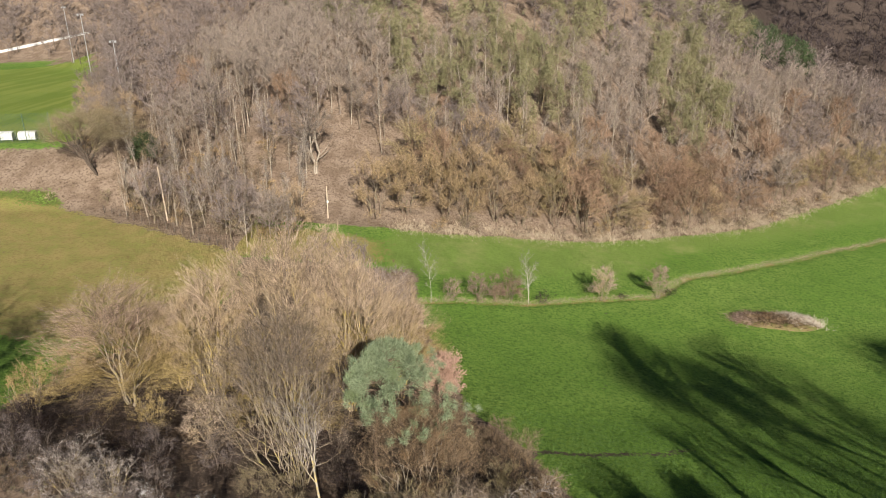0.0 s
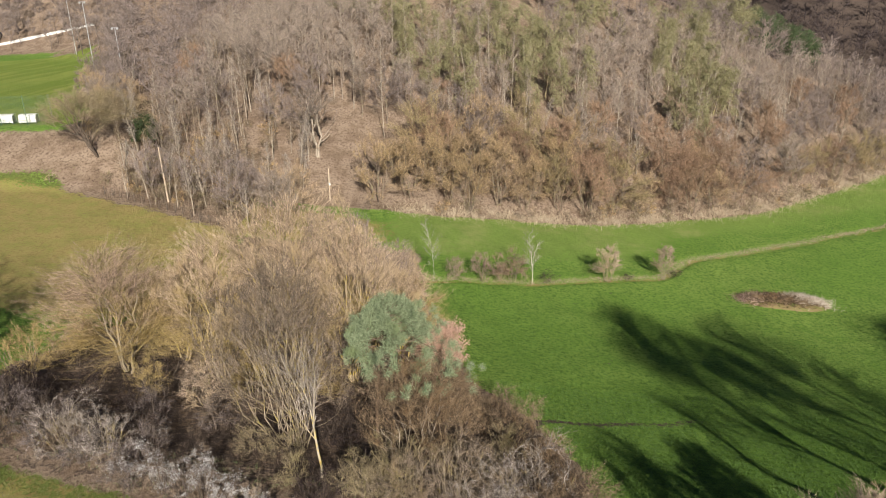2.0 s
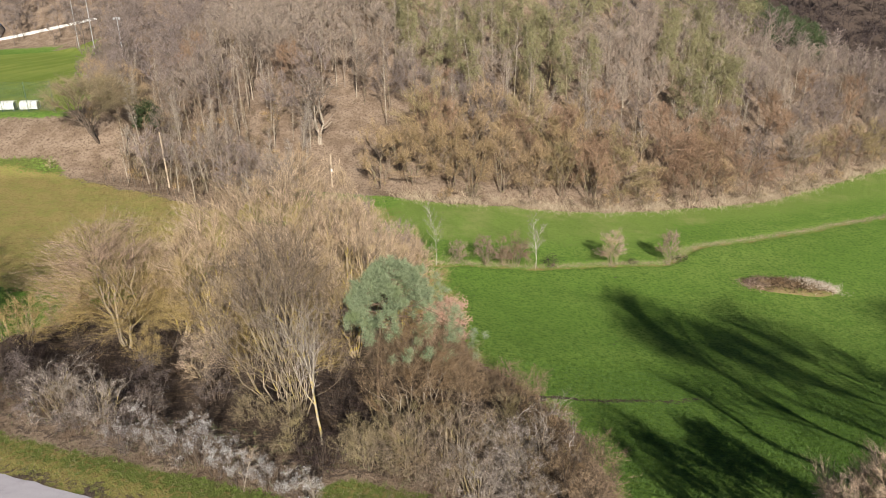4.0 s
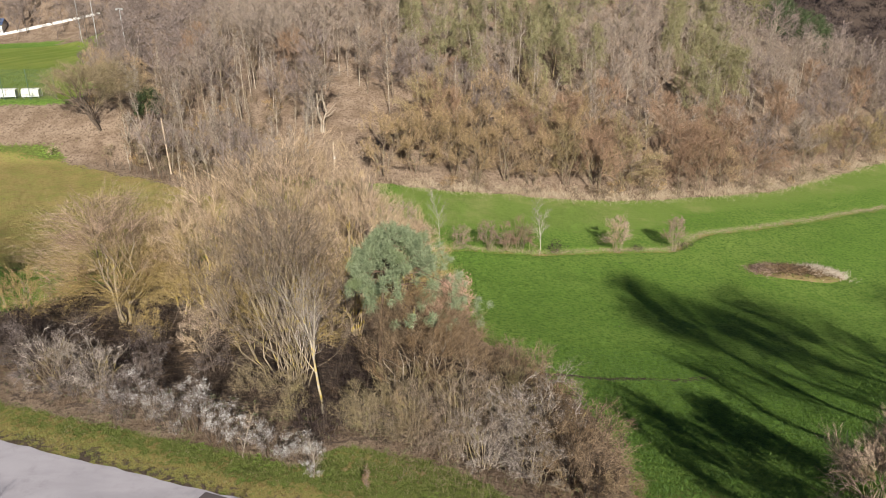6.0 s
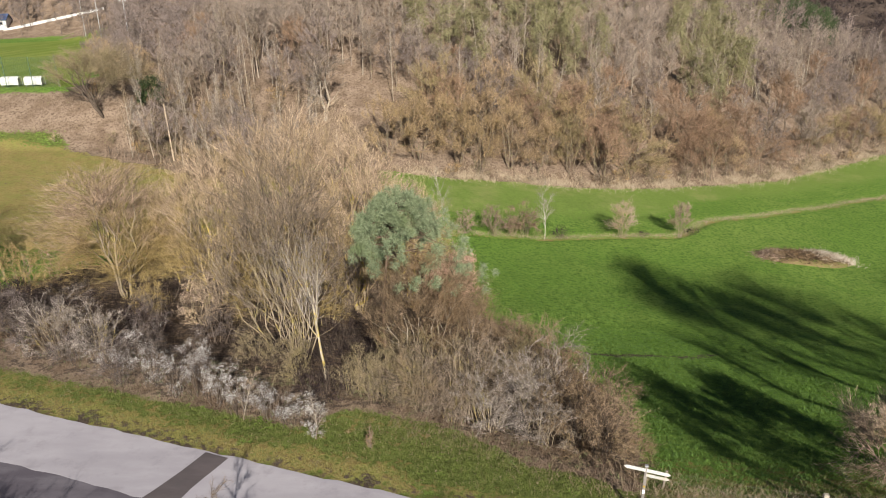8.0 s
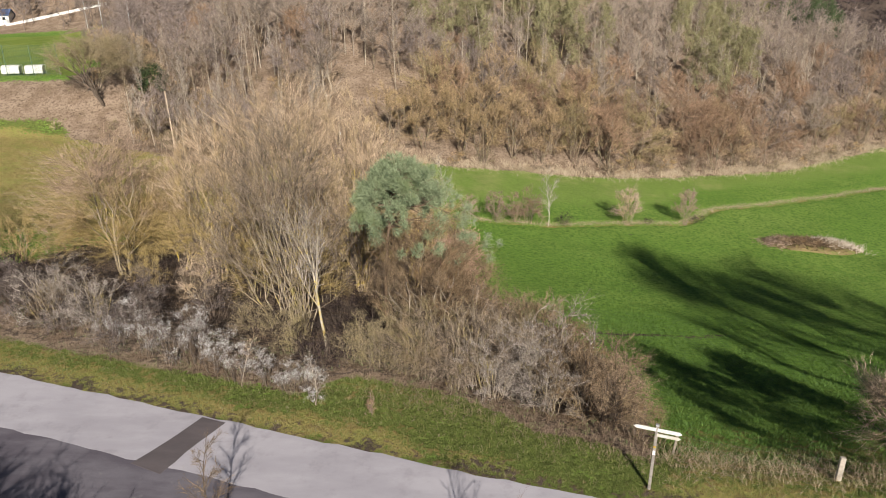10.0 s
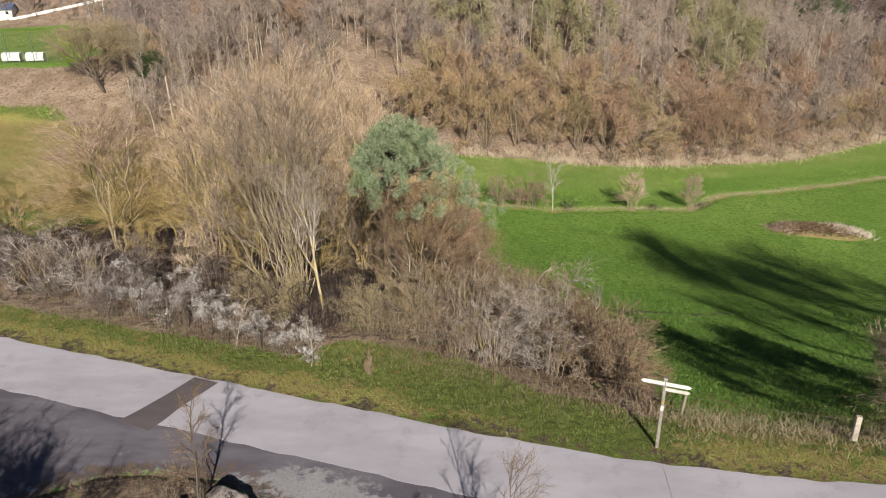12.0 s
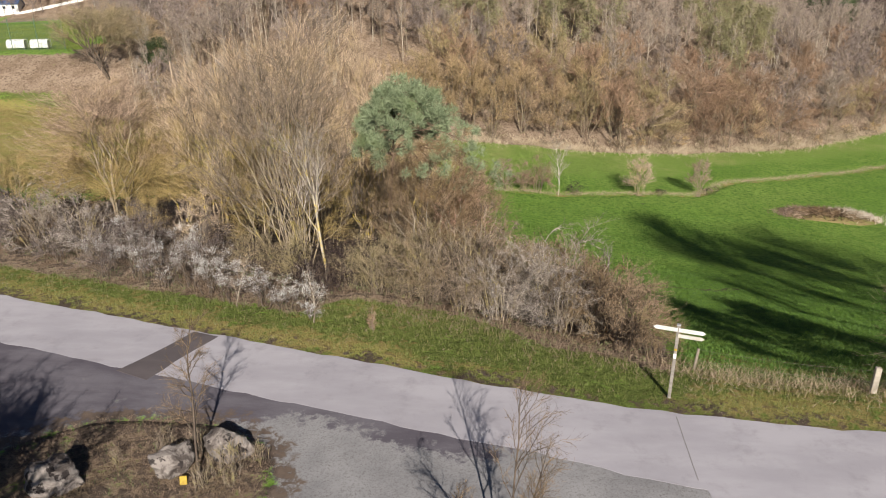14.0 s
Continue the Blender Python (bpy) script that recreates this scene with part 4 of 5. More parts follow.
# ---- along the ditch in the meadow ----
sapling(111, (-2.0, 80.6), 8.6, "tall thin birch beside the ditch", BIRCH, PALE, radius=0.038, limbs=20, subs=5, twigs=5, least=0.0075)
sapling(112, (10.9, 83.4), 7.8, "white-stemmed birch with two stems beside the ditch", BIRCH, PALE, radius=0.038, count=2, spread=8, limbs=16, subs=5, twigs=5, least=0.0075)
ROW = [(thicket(121, "rounded leafless willow shrub beside the ditch", BARK, TAN, 5.2, 4.0, count=16, foot=0.5, least=0.0105, tips=320, twigs=6, fine=3, up=0.2, tight=25, low=0.0), 21.6, 86.4, 1.0, 1.0),
       (thicket(122, "upright reddish shrub beside the ditch", BARK, TAN_PINK, 5.0, 3.6, count=12, foot=0.4, least=0.0105, tips=280, twigs=6, fine=3, up=0.2, tight=25, low=0.0), 29.9, 88.8, 1.0, 1.0),
       (thicket(123, "small brown shrub beside the ditch", BARK, TAN_PINK, 3.8, 4.2, count=12, foot=0.4, least=0.010, tips=260, fine=4), 4.2, 82.6, 1.0, 1.0),
       (thicket(124, "low tan shrub beside the ditch", BARK, GREY, 4.2, 4.4, count=14, foot=0.6, least=0.010, tips=280, fine=4), 8.4, 83.4, 1.0, 1.0)]
for put, x, y, s, tall in ROW:
    put(x, y, 30 * x, s, "shrubs along the ditch", tall)
ROW[2][0](0.8, 81.6, 80, 0.8, "shrubs along the ditch")
ROW[3][0](6.6, 83.0, 200, 0.75, "shrubs along the ditch")
bramble[0](13.0, 84.0, 20, 1.0, "shrubs along the ditch", 0.8)
bramble[1](24.4, 87.2, 120, 0.7, "shrubs along the ditch", 0.7)
bramble[1](31.6, 89.6, 220, 0.8, "shrubs along the ditch", 0.9)


def heap():
    """A low heap of clippings and branches rotting in the grass."""
    rng_h = np.random.default_rng(9)
    ob = thing("compost_heap", (44.5, 83.4, float(land(44.5, 83.4))), "low heap of dry branches and grass clippings on the meadow", "heap")
    n = 40
    verts, faces = [(0, 0, 0.8)], []
    for j in range(1, 9):
        for i in range(n):
            a, r = 2 * math.pi * i / n, j / 8
            x, y = 6.2 * r * math.cos(a), 2.6 * r * math.sin(a)
            bump = noise.noise((x * 0.5, y * 0.7, 3)) * 0.45 + noise.noise((x * 1.7, y * 1.7, 1)) * 0.18
            z = (0.75 * (1 - r * r) ** 0.7 + bump * (1 - r * r)) - 0.1
            verts.append((x, y, z + float(land(44.5 + x, 83.4 + y)) - ob.location.z))
    for i in range(n):
        faces.append((0, 1 + i, 1 + (i + 1) % n))
        for j in range(7):
            a, b = 1 + j * n + i, 1 + j * n + (i + 1) % n
            faces.append((a, a + n, b + n, b))
    part("mound", mesh_of("mound", verts, faces), HEAP_EARTH, ob)
    for name, cx, many, paint in (("brushwood", -4.9, 800, TAN_PINK), ("dry_clipping", 3.4, 1700, CLIPPING), ("weed_growth", -0.5, 1700, UMBER)):
        x = cx + rng_h.normal(0, {-4.9: 0.9, 3.4: 1.6, -0.5: 2.4}[cx], many)
        y = rng_h.normal({-4.9: 0.0, 3.4: 0.7, -0.5: -0.4}[cx], 0.8, many)
        r = np.clip(np.hypot(x / 6.2, y / 2.6), 0, 1)
        z = 0.9 * (1 - r * r) ** 0.7 + land(44.5 + x, 83.4 + y) - ob.location.z
        way = np.stack([rng_h.normal(0, 1, many), rng_h.normal(0, 1, many), rng_h.uniform(0, 0.8, many)], 1)
        twigs = shoot(rng_h, np.stack([x, y, z - 0.1], 1), way, rng_h.uniform(0.3, 1.0, many), np.full(many, 0.045), 2, 0.2, 0.0)
        part(name, tube_mesh(name, [(twigs, 3)]), paint, ob)
    return ob


HEAP_EARTH = leaf_paint("rotting clippings", (0.16, 0.13, 0.05), (0.22, 0.17, 0.08), (0.13, 0.15, 0.04))
heap()

# ---- the wooded hill ----
rng = np.random.default_rng(77)


def kind_of(seed, name, label, bark, twig, grown, leaf=None, leaf_size=(0.5, 0.055, 6, 0.25)):
    """A tree to be copied through the forest."""
    ob = dress(thing(name, (0, 0, 0), label, "tree"), grown, bark, twig)
    if leaf:
        tagged(part("needles", flake_mesh("needles", np.random.default_rng(seed + 900), *grown["ends"], *leaf_size), leaf, ob), kind="stuff")
    return ob


def shrub_kind(seed):
    return dome_tree(seed, 10.5, 9.4, 4, 0.8, 0.11, 6, 200, 6, 4, 0.020, -0.10, 0.35, 0.2, 4, limbs=6, kinks=1, reach=(0.25, 0.5), tight=62, skirt=0.3, clump=0.45, thin_sides=1, hair=0.85)


def broad_kind(seed, high=13.5, wide=8.0):
    return dome_tree(seed, high, wide, 1, 0.1, 0.15, 6, 110, 6, 4, 0.024, 0.16, 0.35, 0.2, 4, limbs=10, limb_bend=0.14, kinks=1, reach=(0.3, 0.6), tight=48, clump=0.35, thin_sides=1, hair=0.85)


def slim_kind(seed, high=14):
    return bare_tree(seed, high, 1, 3, 0.1, 0.15, 18, 0.3, (25, 45), 0.26, 5, 4, 2, 0.05, 0.04, 0.020, sides=5, sub_up=0.06)


def larch_kind(seed, high=17):
    return bare_tree(seed, high, 1, 2, 0.0, 0.15, 34, 0.28, (70, 100), 0.19, 4, 3, 0, -0.02, 0.05, 0.022, sides=5, sub_up=-0.05)


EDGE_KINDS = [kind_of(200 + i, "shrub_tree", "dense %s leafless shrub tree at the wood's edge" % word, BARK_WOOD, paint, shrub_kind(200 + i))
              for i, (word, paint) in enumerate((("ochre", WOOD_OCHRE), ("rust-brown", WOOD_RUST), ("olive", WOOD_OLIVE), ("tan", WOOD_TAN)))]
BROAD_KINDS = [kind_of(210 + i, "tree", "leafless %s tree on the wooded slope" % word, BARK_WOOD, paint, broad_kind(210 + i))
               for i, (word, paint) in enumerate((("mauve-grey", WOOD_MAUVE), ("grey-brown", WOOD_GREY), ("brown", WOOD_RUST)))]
SLIM_KINDS = [kind_of(220 + i, "tree", "slender pale-stemmed leafless tree in the grove", BARK_PALE, paint, slim_kind(220 + i))
              for i, paint in enumerate((PALE, GREY))]
LARCH_KINDS = [kind_of(230 + i, "conifer_tree", "thin yellow-green conifer with a bare pale trunk", BARK_PALE if i else BARK, OLIVE, larch_kind(230 + i), LARCH)
               for i in range(2)]
USED = set()


def stand(kinds, x, y, scale, group, tall=1.0):
    ob = kinds[rng.integers(len(kinds))]
    z = float(land(x, y)) - 0.15
    m = pose(x, y, z, 0, 0, rng.uniform(0, 360))
    if ob not in USED:
        USED.add(ob)
        ob.matrix_basis = m
    else:
        ob = copy_thing(ob, m)
    ob.scale = (scale, scale, scale * tall)
    return tagged(ob, group=group)


def spread_points(count, gap, box, want, tries=40000):
    """Random places at least gap apart for which want(x, y) holds."""
    cells, out = {}, []
    for _ in range(tries):
        x, y = rng.uniform(box[0], box[1]), rng.uniform(box[2], box[3])
        if not want(x, y):
            continue
        c = (int(x // gap), int(y // gap))
        if any(math.hypot(x - a, y - b) < gap for i in (-1, 0, 1) for j in (-1, 0, 1) for a, b in cells.get((c[0] + i, c[1] + j), ())):
            continue
        cells.setdefault(c, []).append((x, y))
        out.append((x, y))
        if len(out) >= count:
            break
    return out


def depth(x, y):
    return float(inside_hill(x, y))


# shrub trees along the foot of the hill in a few broad masses, with gaps where the bank shows
MASS_X, MASS_DEEP = [-12, -8, -4, 6, 16, 25, 33, 36, 40, 47, 53, 57, 75, 110], [2, 9, 13, 17, 15, 13, 5, 3, 9, 11, 8, 3, 5, 6]


def in_mass(x, y):
    return 1.5 < depth(x, y) < float(np.interp(x, MASS_X, MASS_DEEP))


for x, y in spread_points(110, 3.7, (-12, 118, 104, 190), in_mass):
    warm = [EDGE_KINDS[0], EDGE_KINDS[3], EDGE_KINDS[2], EDGE_KINDS[0]] if x < 10 else [EDGE_KINDS[3], EDGE_KINDS[2], EDGE_KINDS[0], EDGE_KINDS[1]] if x < 35 else [EDGE_KINDS[1], EDGE_KINDS[1], EDGE_KINDS[3]]
    if x > 55:
        warm = [EDGE_KINDS[1], EDGE_KINDS[2], BROAD_KINDS[0], BROAD_KINDS[1]]
    stand(warm, x, y, rng.uniform(0.75, 1.25) * (1.0 if x < 55 else 0.8), "shrub trees at the foot of the hill")
# low brush in front of them
for x, y in spread_points(56, 2.2, (-4, 112, 103, 175), lambda x, y: -1.2 < depth(x, y) < 2.0):
    if rng.random() < 0.8:
        brush[rng.integers(4)](x, y, rng.uniform(0, 360), rng.uniform(0.5, 0.95), "brush at the foot of the hill", rng.uniform(0.7, 1.0))
# slender grove behind the stream
for x, y in spread_points(60, 2.8, (-52, -12, 90, 124), lambda x, y: y > 97 - 0.42 * (x + 46) + 2 and depth(x, y) < 12 and x < -23):
    stand(SLIM_KINDS if rng.random() < 0.8 else [BROAD_KINDS[1], EDGE_KINDS[3], BROAD_KINDS[0]], x, y, rng.uniform(0.55, 0.8), "trees of the grove")
for x, y in spread_points(46, 3.0, (-50, -6, 96, 126), lambda x, y: y > 99 - 0.42 * (x + 46) and not (-23 < x < -6)):
    brush[rng.integers(4)](x, y, rng.uniform(0, 360), rng.uniform(0.6, 1.1), "undergrowth of the grove", rng.uniform(0.7, 1.0))
# the slope itself
DEEP = []
for x, y in spread_points(270, 4.6, (-90, 135, 108, 190), lambda x, y: 10 < depth(x, y) < 48 and abs(x) < 0.72 * y + 8 and x > -62 and not (-24 < x < -6 and y < 127)):
    pines = (-14 < x < 30 and depth(x, y) > 24) or (46 < x < 66 and depth(x, y) > 14)
    if pines and rng.random() < 0.7:
        stand(LARCH_KINDS, x, y, rng.uniform(0.8, 1.05), "conifers on the slope")
    elif depth(x, y) > 24:
        DEEP.append((x, y))
    else:
        stand(BROAD_KINDS if rng.random() < 0.75 else SLIM_KINDS, x, y, rng.uniform(0.7, 1.0), "leafless trees on the slope")

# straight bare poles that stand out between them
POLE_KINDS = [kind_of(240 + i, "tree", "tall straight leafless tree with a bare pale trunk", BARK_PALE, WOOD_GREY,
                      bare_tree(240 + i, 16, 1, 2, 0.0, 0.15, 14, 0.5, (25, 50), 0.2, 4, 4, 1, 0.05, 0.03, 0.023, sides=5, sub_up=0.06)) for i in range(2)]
for x, y in spread_points(100, 3.4, (-62, 110, 106, 190), lambda x, y: 5 < depth(x, y) < 46 and (x < -5 or depth(x, y) > 15) and abs(x) < 0.72 * y and not (-21 < x < -6 and y < 124)):
    stand(POLE_KINDS, x, y, rng.uniform(0.65, 0.95) if x < -20 else rng.uniform(0.85, 1.1), "straight trees on the slope")


for x, y in spread_points(34, 3.6, (-90, -54, 118, 176), lambda x, y: -1 < x + 0.46 * (y - 116) + 60.5 < 9):
    stand([BROAD_KINDS[1], BROAD_KINDS[0], EDGE_KINDS[3], SLIM_KINDS[0]], x, y, rng.uniform(0.5, 0.75), "scrub beside the sports ground")


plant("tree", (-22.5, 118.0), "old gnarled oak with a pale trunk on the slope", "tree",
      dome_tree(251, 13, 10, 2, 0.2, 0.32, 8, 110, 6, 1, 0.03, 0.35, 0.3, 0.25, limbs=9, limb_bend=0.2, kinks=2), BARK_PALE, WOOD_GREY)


def woods(name, label, places, kinds, paint, big=1.0):
    """Far woods, joined into one."""
    verts, faces, base = [], [], 0
    arrays = []
    for me in kinds:
        v, f = np.empty(len(me.vertices) * 3), np.empty(len(me.loops), int)
        me.vertices.foreach_get("co", v), me.loops.foreach_get("vertex_index", f)
        arrays.append((v.reshape(-1, 3), f.reshape(-1, 3)))
    for x, y in places:
        v, f = arrays[rng.integers(len(arrays))]
        a, s = rng.uniform(0, 6.28), big * rng.uniform(0.75, 1.1)
        turn = np.array(((math.cos(a), -math.sin(a), 0), (math.sin(a), math.cos(a), 0), (0, 0, 1))) * s
        verts.append(v @ turn.T + np.array((x, y, float(land(x, y)) - 0.2)))
        faces.append(f + base)
        base += len(v)
    ob = part(name, mesh_of(name, np.concatenate(verts), np.concatenate(faces)), paint)
    return tagged(ob, label, "woods", kind="stuff")


def coarse_broad(seed):
    g = dome_tree(seed, 13.5, 8.5, 1, 0.1, 0.16, 5, 48, 6, 2, 0.046, 0.15, 0.35, 0.2, 3, limbs=2, kinks=1, reach=(0.3, 0.6), tight=48, clump=0.3, thin_sides=1, hair=0.9)
    return [*g["trunk"], g["crown"]]


def merge(meshes):
    verts, faces, base = [], [], 0
    for me in meshes:
        v, f = np.empty(len(me.vertices) * 3), np.empty(len(me.loops), int)
        me.vertices.foreach_get("co", v), me.loops.foreach_get("vertex_index", f)
        verts.append(v.reshape(-1, 3)), faces.append(f.reshape(-1, 3) + base)
        base += len(me.vertices)
    return mesh_of("tree", np.concatenate(verts), np.concatenate(faces))


def kind_mesh(ob):
    return merge([c.data for c in ob.children])


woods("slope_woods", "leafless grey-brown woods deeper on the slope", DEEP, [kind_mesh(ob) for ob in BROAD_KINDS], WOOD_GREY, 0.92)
FAR = [merge(coarse_broad(300 + i)) for i in range(3)]
rows_far = spread_points(700, 4.8, (-215, 160, 130, 340), lambda x, y: (48 < depth(x, y) < 120 or (x < -58 and 3 < depth(x, y) < 70) or (x > 100 and 8 < depth(x, y) < 60) or (60 < x and y > 186 and depth(x, y) > 8)) and abs(x) < 0.75 * y + 5)
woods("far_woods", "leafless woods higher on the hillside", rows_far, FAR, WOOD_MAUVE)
def far_needles(seed):
    rng_n = np.random.default_rng(seed)
    g = bare_tree(seed, 17, 1, 2, 0, 0.16, 22, 0.3, (65, 95), 0.22, 4, 3, 0, -0.02, 0.05, 0.04, sides=4)
    return merge([flake_mesh("needles", rng_n, *g["ends"], 0.75, 0.07, 5, 0.4)])


conifer_spots = spread_points(110, 5.5, (-75, 125, 150, 240), lambda x, y: 48 < depth(x, y) < 100 and (x < 45 or 55 < x) and math.sin(0.11 * x + 0.05 * y) > -0.5)
woods("far_conifers", "yellow-green conifers higher on the hillside", conifer_spots, [far_needles(310), far_needles(311)], LARCH)
crest_spots = spread_points(30, 3.2, (90, 116, 212, 230), lambda x, y: depth(x, y) > 20 and 0.425 * y < x < 0.52 * y)
woods("crest_conifers", "dark green conifers along the hill's crest", crest_spots, [far_needles(312), far_needles(313)], SPRUCE, 0.85)
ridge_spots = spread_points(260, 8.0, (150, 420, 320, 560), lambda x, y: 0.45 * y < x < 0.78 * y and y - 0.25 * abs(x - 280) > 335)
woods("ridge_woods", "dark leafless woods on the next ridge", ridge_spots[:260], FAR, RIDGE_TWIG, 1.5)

# ---- the sports ground, poles and fences ----


def box(bm, x0, x1, y0, y1, z0, z1, bevel=0.0):
    made = bmesh.ops.create_cube(bm, size=1.0)
    for v in made["verts"]:
        v.co = Vector(((x0 + x1) / 2 + v.co.x * (x1 - x0), (y0 + y1) / 2 + v.co.y * (y1 - y0), (z0 + z1) / 2 + v.co.z * (z1 - z0)))
    if bevel:
        bmesh.ops.bevel(bm, geom=list({e for v in made["verts"] for e in v.link_edges}), offset=bevel, segments=1, affect="EDGES")
    return bm


def rod(bm, a, b, r0, r1=None, sides=8):
    a, b = Vector(a), Vector(b)
    made = bmesh.ops.create_cone(bm, cap_ends=True, segments=sides, radius1=r0, radius2=r0 if r1 is None else r1, depth=(b - a).length)
    turn = (b - a).to_track_quat("Z", "Y").to_matrix().to_4x4()
    bmesh.ops.transform(bm, matrix=Matrix.Translation((a + b) / 2) @ turn, verts=made["verts"])
    return bm


def dugout(x, y, turn):
    """A players' bench with a bowed white roof."""
    ob = thing("dugout", (x, y, float(land(x, y))), "white players' shelter with a bowed roof and bench", "shelter", "shelters at the sports ground")
    ob.matrix_basis = pose(x, y, float(land(x, y)), 0, 0, turn)
    bm = bmesh.new()
    rows = [(-0.75, 0.3), (-0.78, 0.95), (-0.6, 1.35), (-0.2, 1.55), (0.35, 1.6), (0.85, 1.52)]
    ring = []
    for k, (py, pz) in enumerate(rows):
        ring.append([bm.verts.new((sx, py, pz)) for sx in (-1.4, 1.4)] + [bm.verts.new((sx, py * 0.97, pz - 0.04)) for sx in (-1.4, 1.4)])
    for r, s in zip(ring, ring[1:]):
        bm.faces.new((r[0], r[1], s[1], s[0])), bm.faces.new((r[2], s[2], s[3], r[3]))
        bm.faces.new((r[0], s[0], s[2], r[2])), bm.faces.new((r[1], r[3], s[3], s[1]))
    for r in (ring[0], ring[-1]):
        bm.faces.new((r[0], r[2], r[3], r[1]))
    bmesh.ops.recalc_face_normals(bm, faces=bm.faces)
    part("roof", bm, WHITE, ob)
    for sx in (-1.37, 1.37):
        part("side_panel", box(bmesh.new(), sx - 0.02, sx + 0.02, -0.6, 0.3, 0.25, 1.35, 0.005), CREAM, ob)
        part("post", rod(bmesh.new(), (sx, 0.8, 0), (sx, 0.8, 1.5), 0.03), STEEL, ob)
    part("bench", box(bmesh.new(), -1.4, 1.4, -0.6, -0.2, 0.42, 0.48, 0.01), WOOD, ob)
    for sx in (-1.2, 1.2):
        part("bench_leg", box(bmesh.new(), sx - 0.03, sx + 0.03, -0.55, -0.25, 0, 0.42), STEEL, ob)


dugout(-71.4, 117.2, 8)
dugout(-75.0, 116.6, 8)


def ball_fence():
    ob = thing("ball_fence", (-70, 114.6, float(land(-70, 114.6))), "tall green ball-catching fence with netting at the pitch", "fence")
    spots = [(-66.4 - 4.2 * i, 115.6 - 0.35 * i) for i in range(7)]
    ox, oy, oz = ob.location
    for x, y in spots:
        z = float(land(x, y))
        part("post", rod(bmesh.new(), (x - ox, y - oy, z - oz - 0.2), (x - ox, y - oy, z - oz + 5.0), 0.06), GREEN_STEEL, ob)
    for (x0, y0), (x1, y1) in zip(spots, spots[1:]):
        bm = bmesh.new()
        for k in range(26):
            h = 0.1 + k * 0.19
            rod(bm, (x0 - ox, y0 - oy, float(land(x0, y0)) - oz + h), (x1 - ox, y1 - oy, float(land(x1, y1)) - oz + h), 0.011, None, 3)
        for k in range(1, 22):
            t = k / 22
            x, y = x0 + (x1 - x0) * t, y0 + (y1 - y0) * t
            rod(bm, (x - ox, y - oy, float(land(x, y)) - oz), (x - ox, y - oy, float(land(x, y)) - oz + 4.9), 0.011, None, 3)
        tagged(part("netting", bm, GREEN_STEEL, ob), "green wire netting", kind="stuff")


ball_fence()


def pole(x, y, high, label, lean=(0.0, 0.0), paint=POLE_WOOD, thick=0.13, fitting=True):
    z = float(land(x, y))
    ob = thing("utility_pole", (x, y, z), label, "pole")
    part("shaft", rod(bmesh.new(), (0, 0, -0.4), (lean[0], lean[1], high), thick, thick * 0.68, 10), paint, ob)
    if fitting:
        part("cross_arm", box(bmesh.new(), lean[0] - 0.4, lean[0] + 0.4, lean[1] - 0.05, lean[1] + 0.05, high - 0.35, high - 0.25, 0.01), STEEL, ob)
        for sx in (-0.33, 0.33):
            part("insulator", rod(bmesh.new(), (lean[0] + sx, lean[1], high - 0.25), (lean[0] + sx, lean[1], high - 0.1), 0.035, 0.025), WHITE, ob)


pole(-42.5, 100.0, 8.4, "weathered wooden pole at the field's edge", (-0.25, 0.0), fitting=False)
pole(-19.2, 107.0, 5.3, "wooden pole with a small white box", (0.1, 0.0), fitting=False)
part("junction_box", box(bmesh.new(), 0.0, 0.3, -0.25, -0.1, 2.6, 3.0, 0.02), WHITE, bpy.data.objects["utility_pole.001"])


def mast(x, y, high):
    z = float(land(x, y))
    ob = thing("floodlight_mast", (x, y, z), "thin pale floodlight mast beside the pitch", "lamp", "masts at the sports ground")
    part("shaft", rod(bmesh.new(), (0, 0, -0.3), (0, 0, high), 0.11, 0.07, 10), STEEL, ob)
    part("cross_bar", box(bmesh.new(), -0.8, 0.8, -0.04, 0.04, high - 0.1, high, 0.01), STEEL, ob)
    for sx in (-0.6, 0.6):
        part("floodlight", box(bmesh.new(), sx - 0.22, sx + 0.22, -0.28, -0.02, high - 0.45, high - 0.12, 0.03), STEEL, ob)


mast(-76.5, 165.8, 13.4)
mast(-90.8, 181.6, 19.0)
mast(-130.8, 250.9, 19.0)


def white_wall():
    a, b = Vector((-176, 276.5)), Vector((-139, 284.5))
    bm = bmesh.new()
    n = 48
    for i in range(n):
        p, q = a.lerp(b, i / n), a.lerp(b, (i + 1) / n - 0.002)
        zs = [float(land(p.x, p.y)) - 0.8, float(land(*a)) + 0.9 + (float(land(*b)) - float(land(*a))) * (i + 0.5) / n]
        made = bmesh.ops.create_cube(bm, size=1.0)
        mid, way = (p + q) / 2, (q - p)
        m = Matrix.Translation((mid.x, mid.y, (zs[0] + zs[1]) / 2)) @ Matrix.Rotation(math.atan2(way.y, way.x), 4, "Z") @ Matrix.Diagonal((way.length + 0.02, 0.35, zs[1] - zs[0], 1))
        bmesh.ops.transform(bm, matrix=m, verts=made["verts"])
    tagged(part("retaining_wall", bm, RENDER_WHITE), "long white retaining wall above the sports ground", "wall", kind="structure")


white_wall()


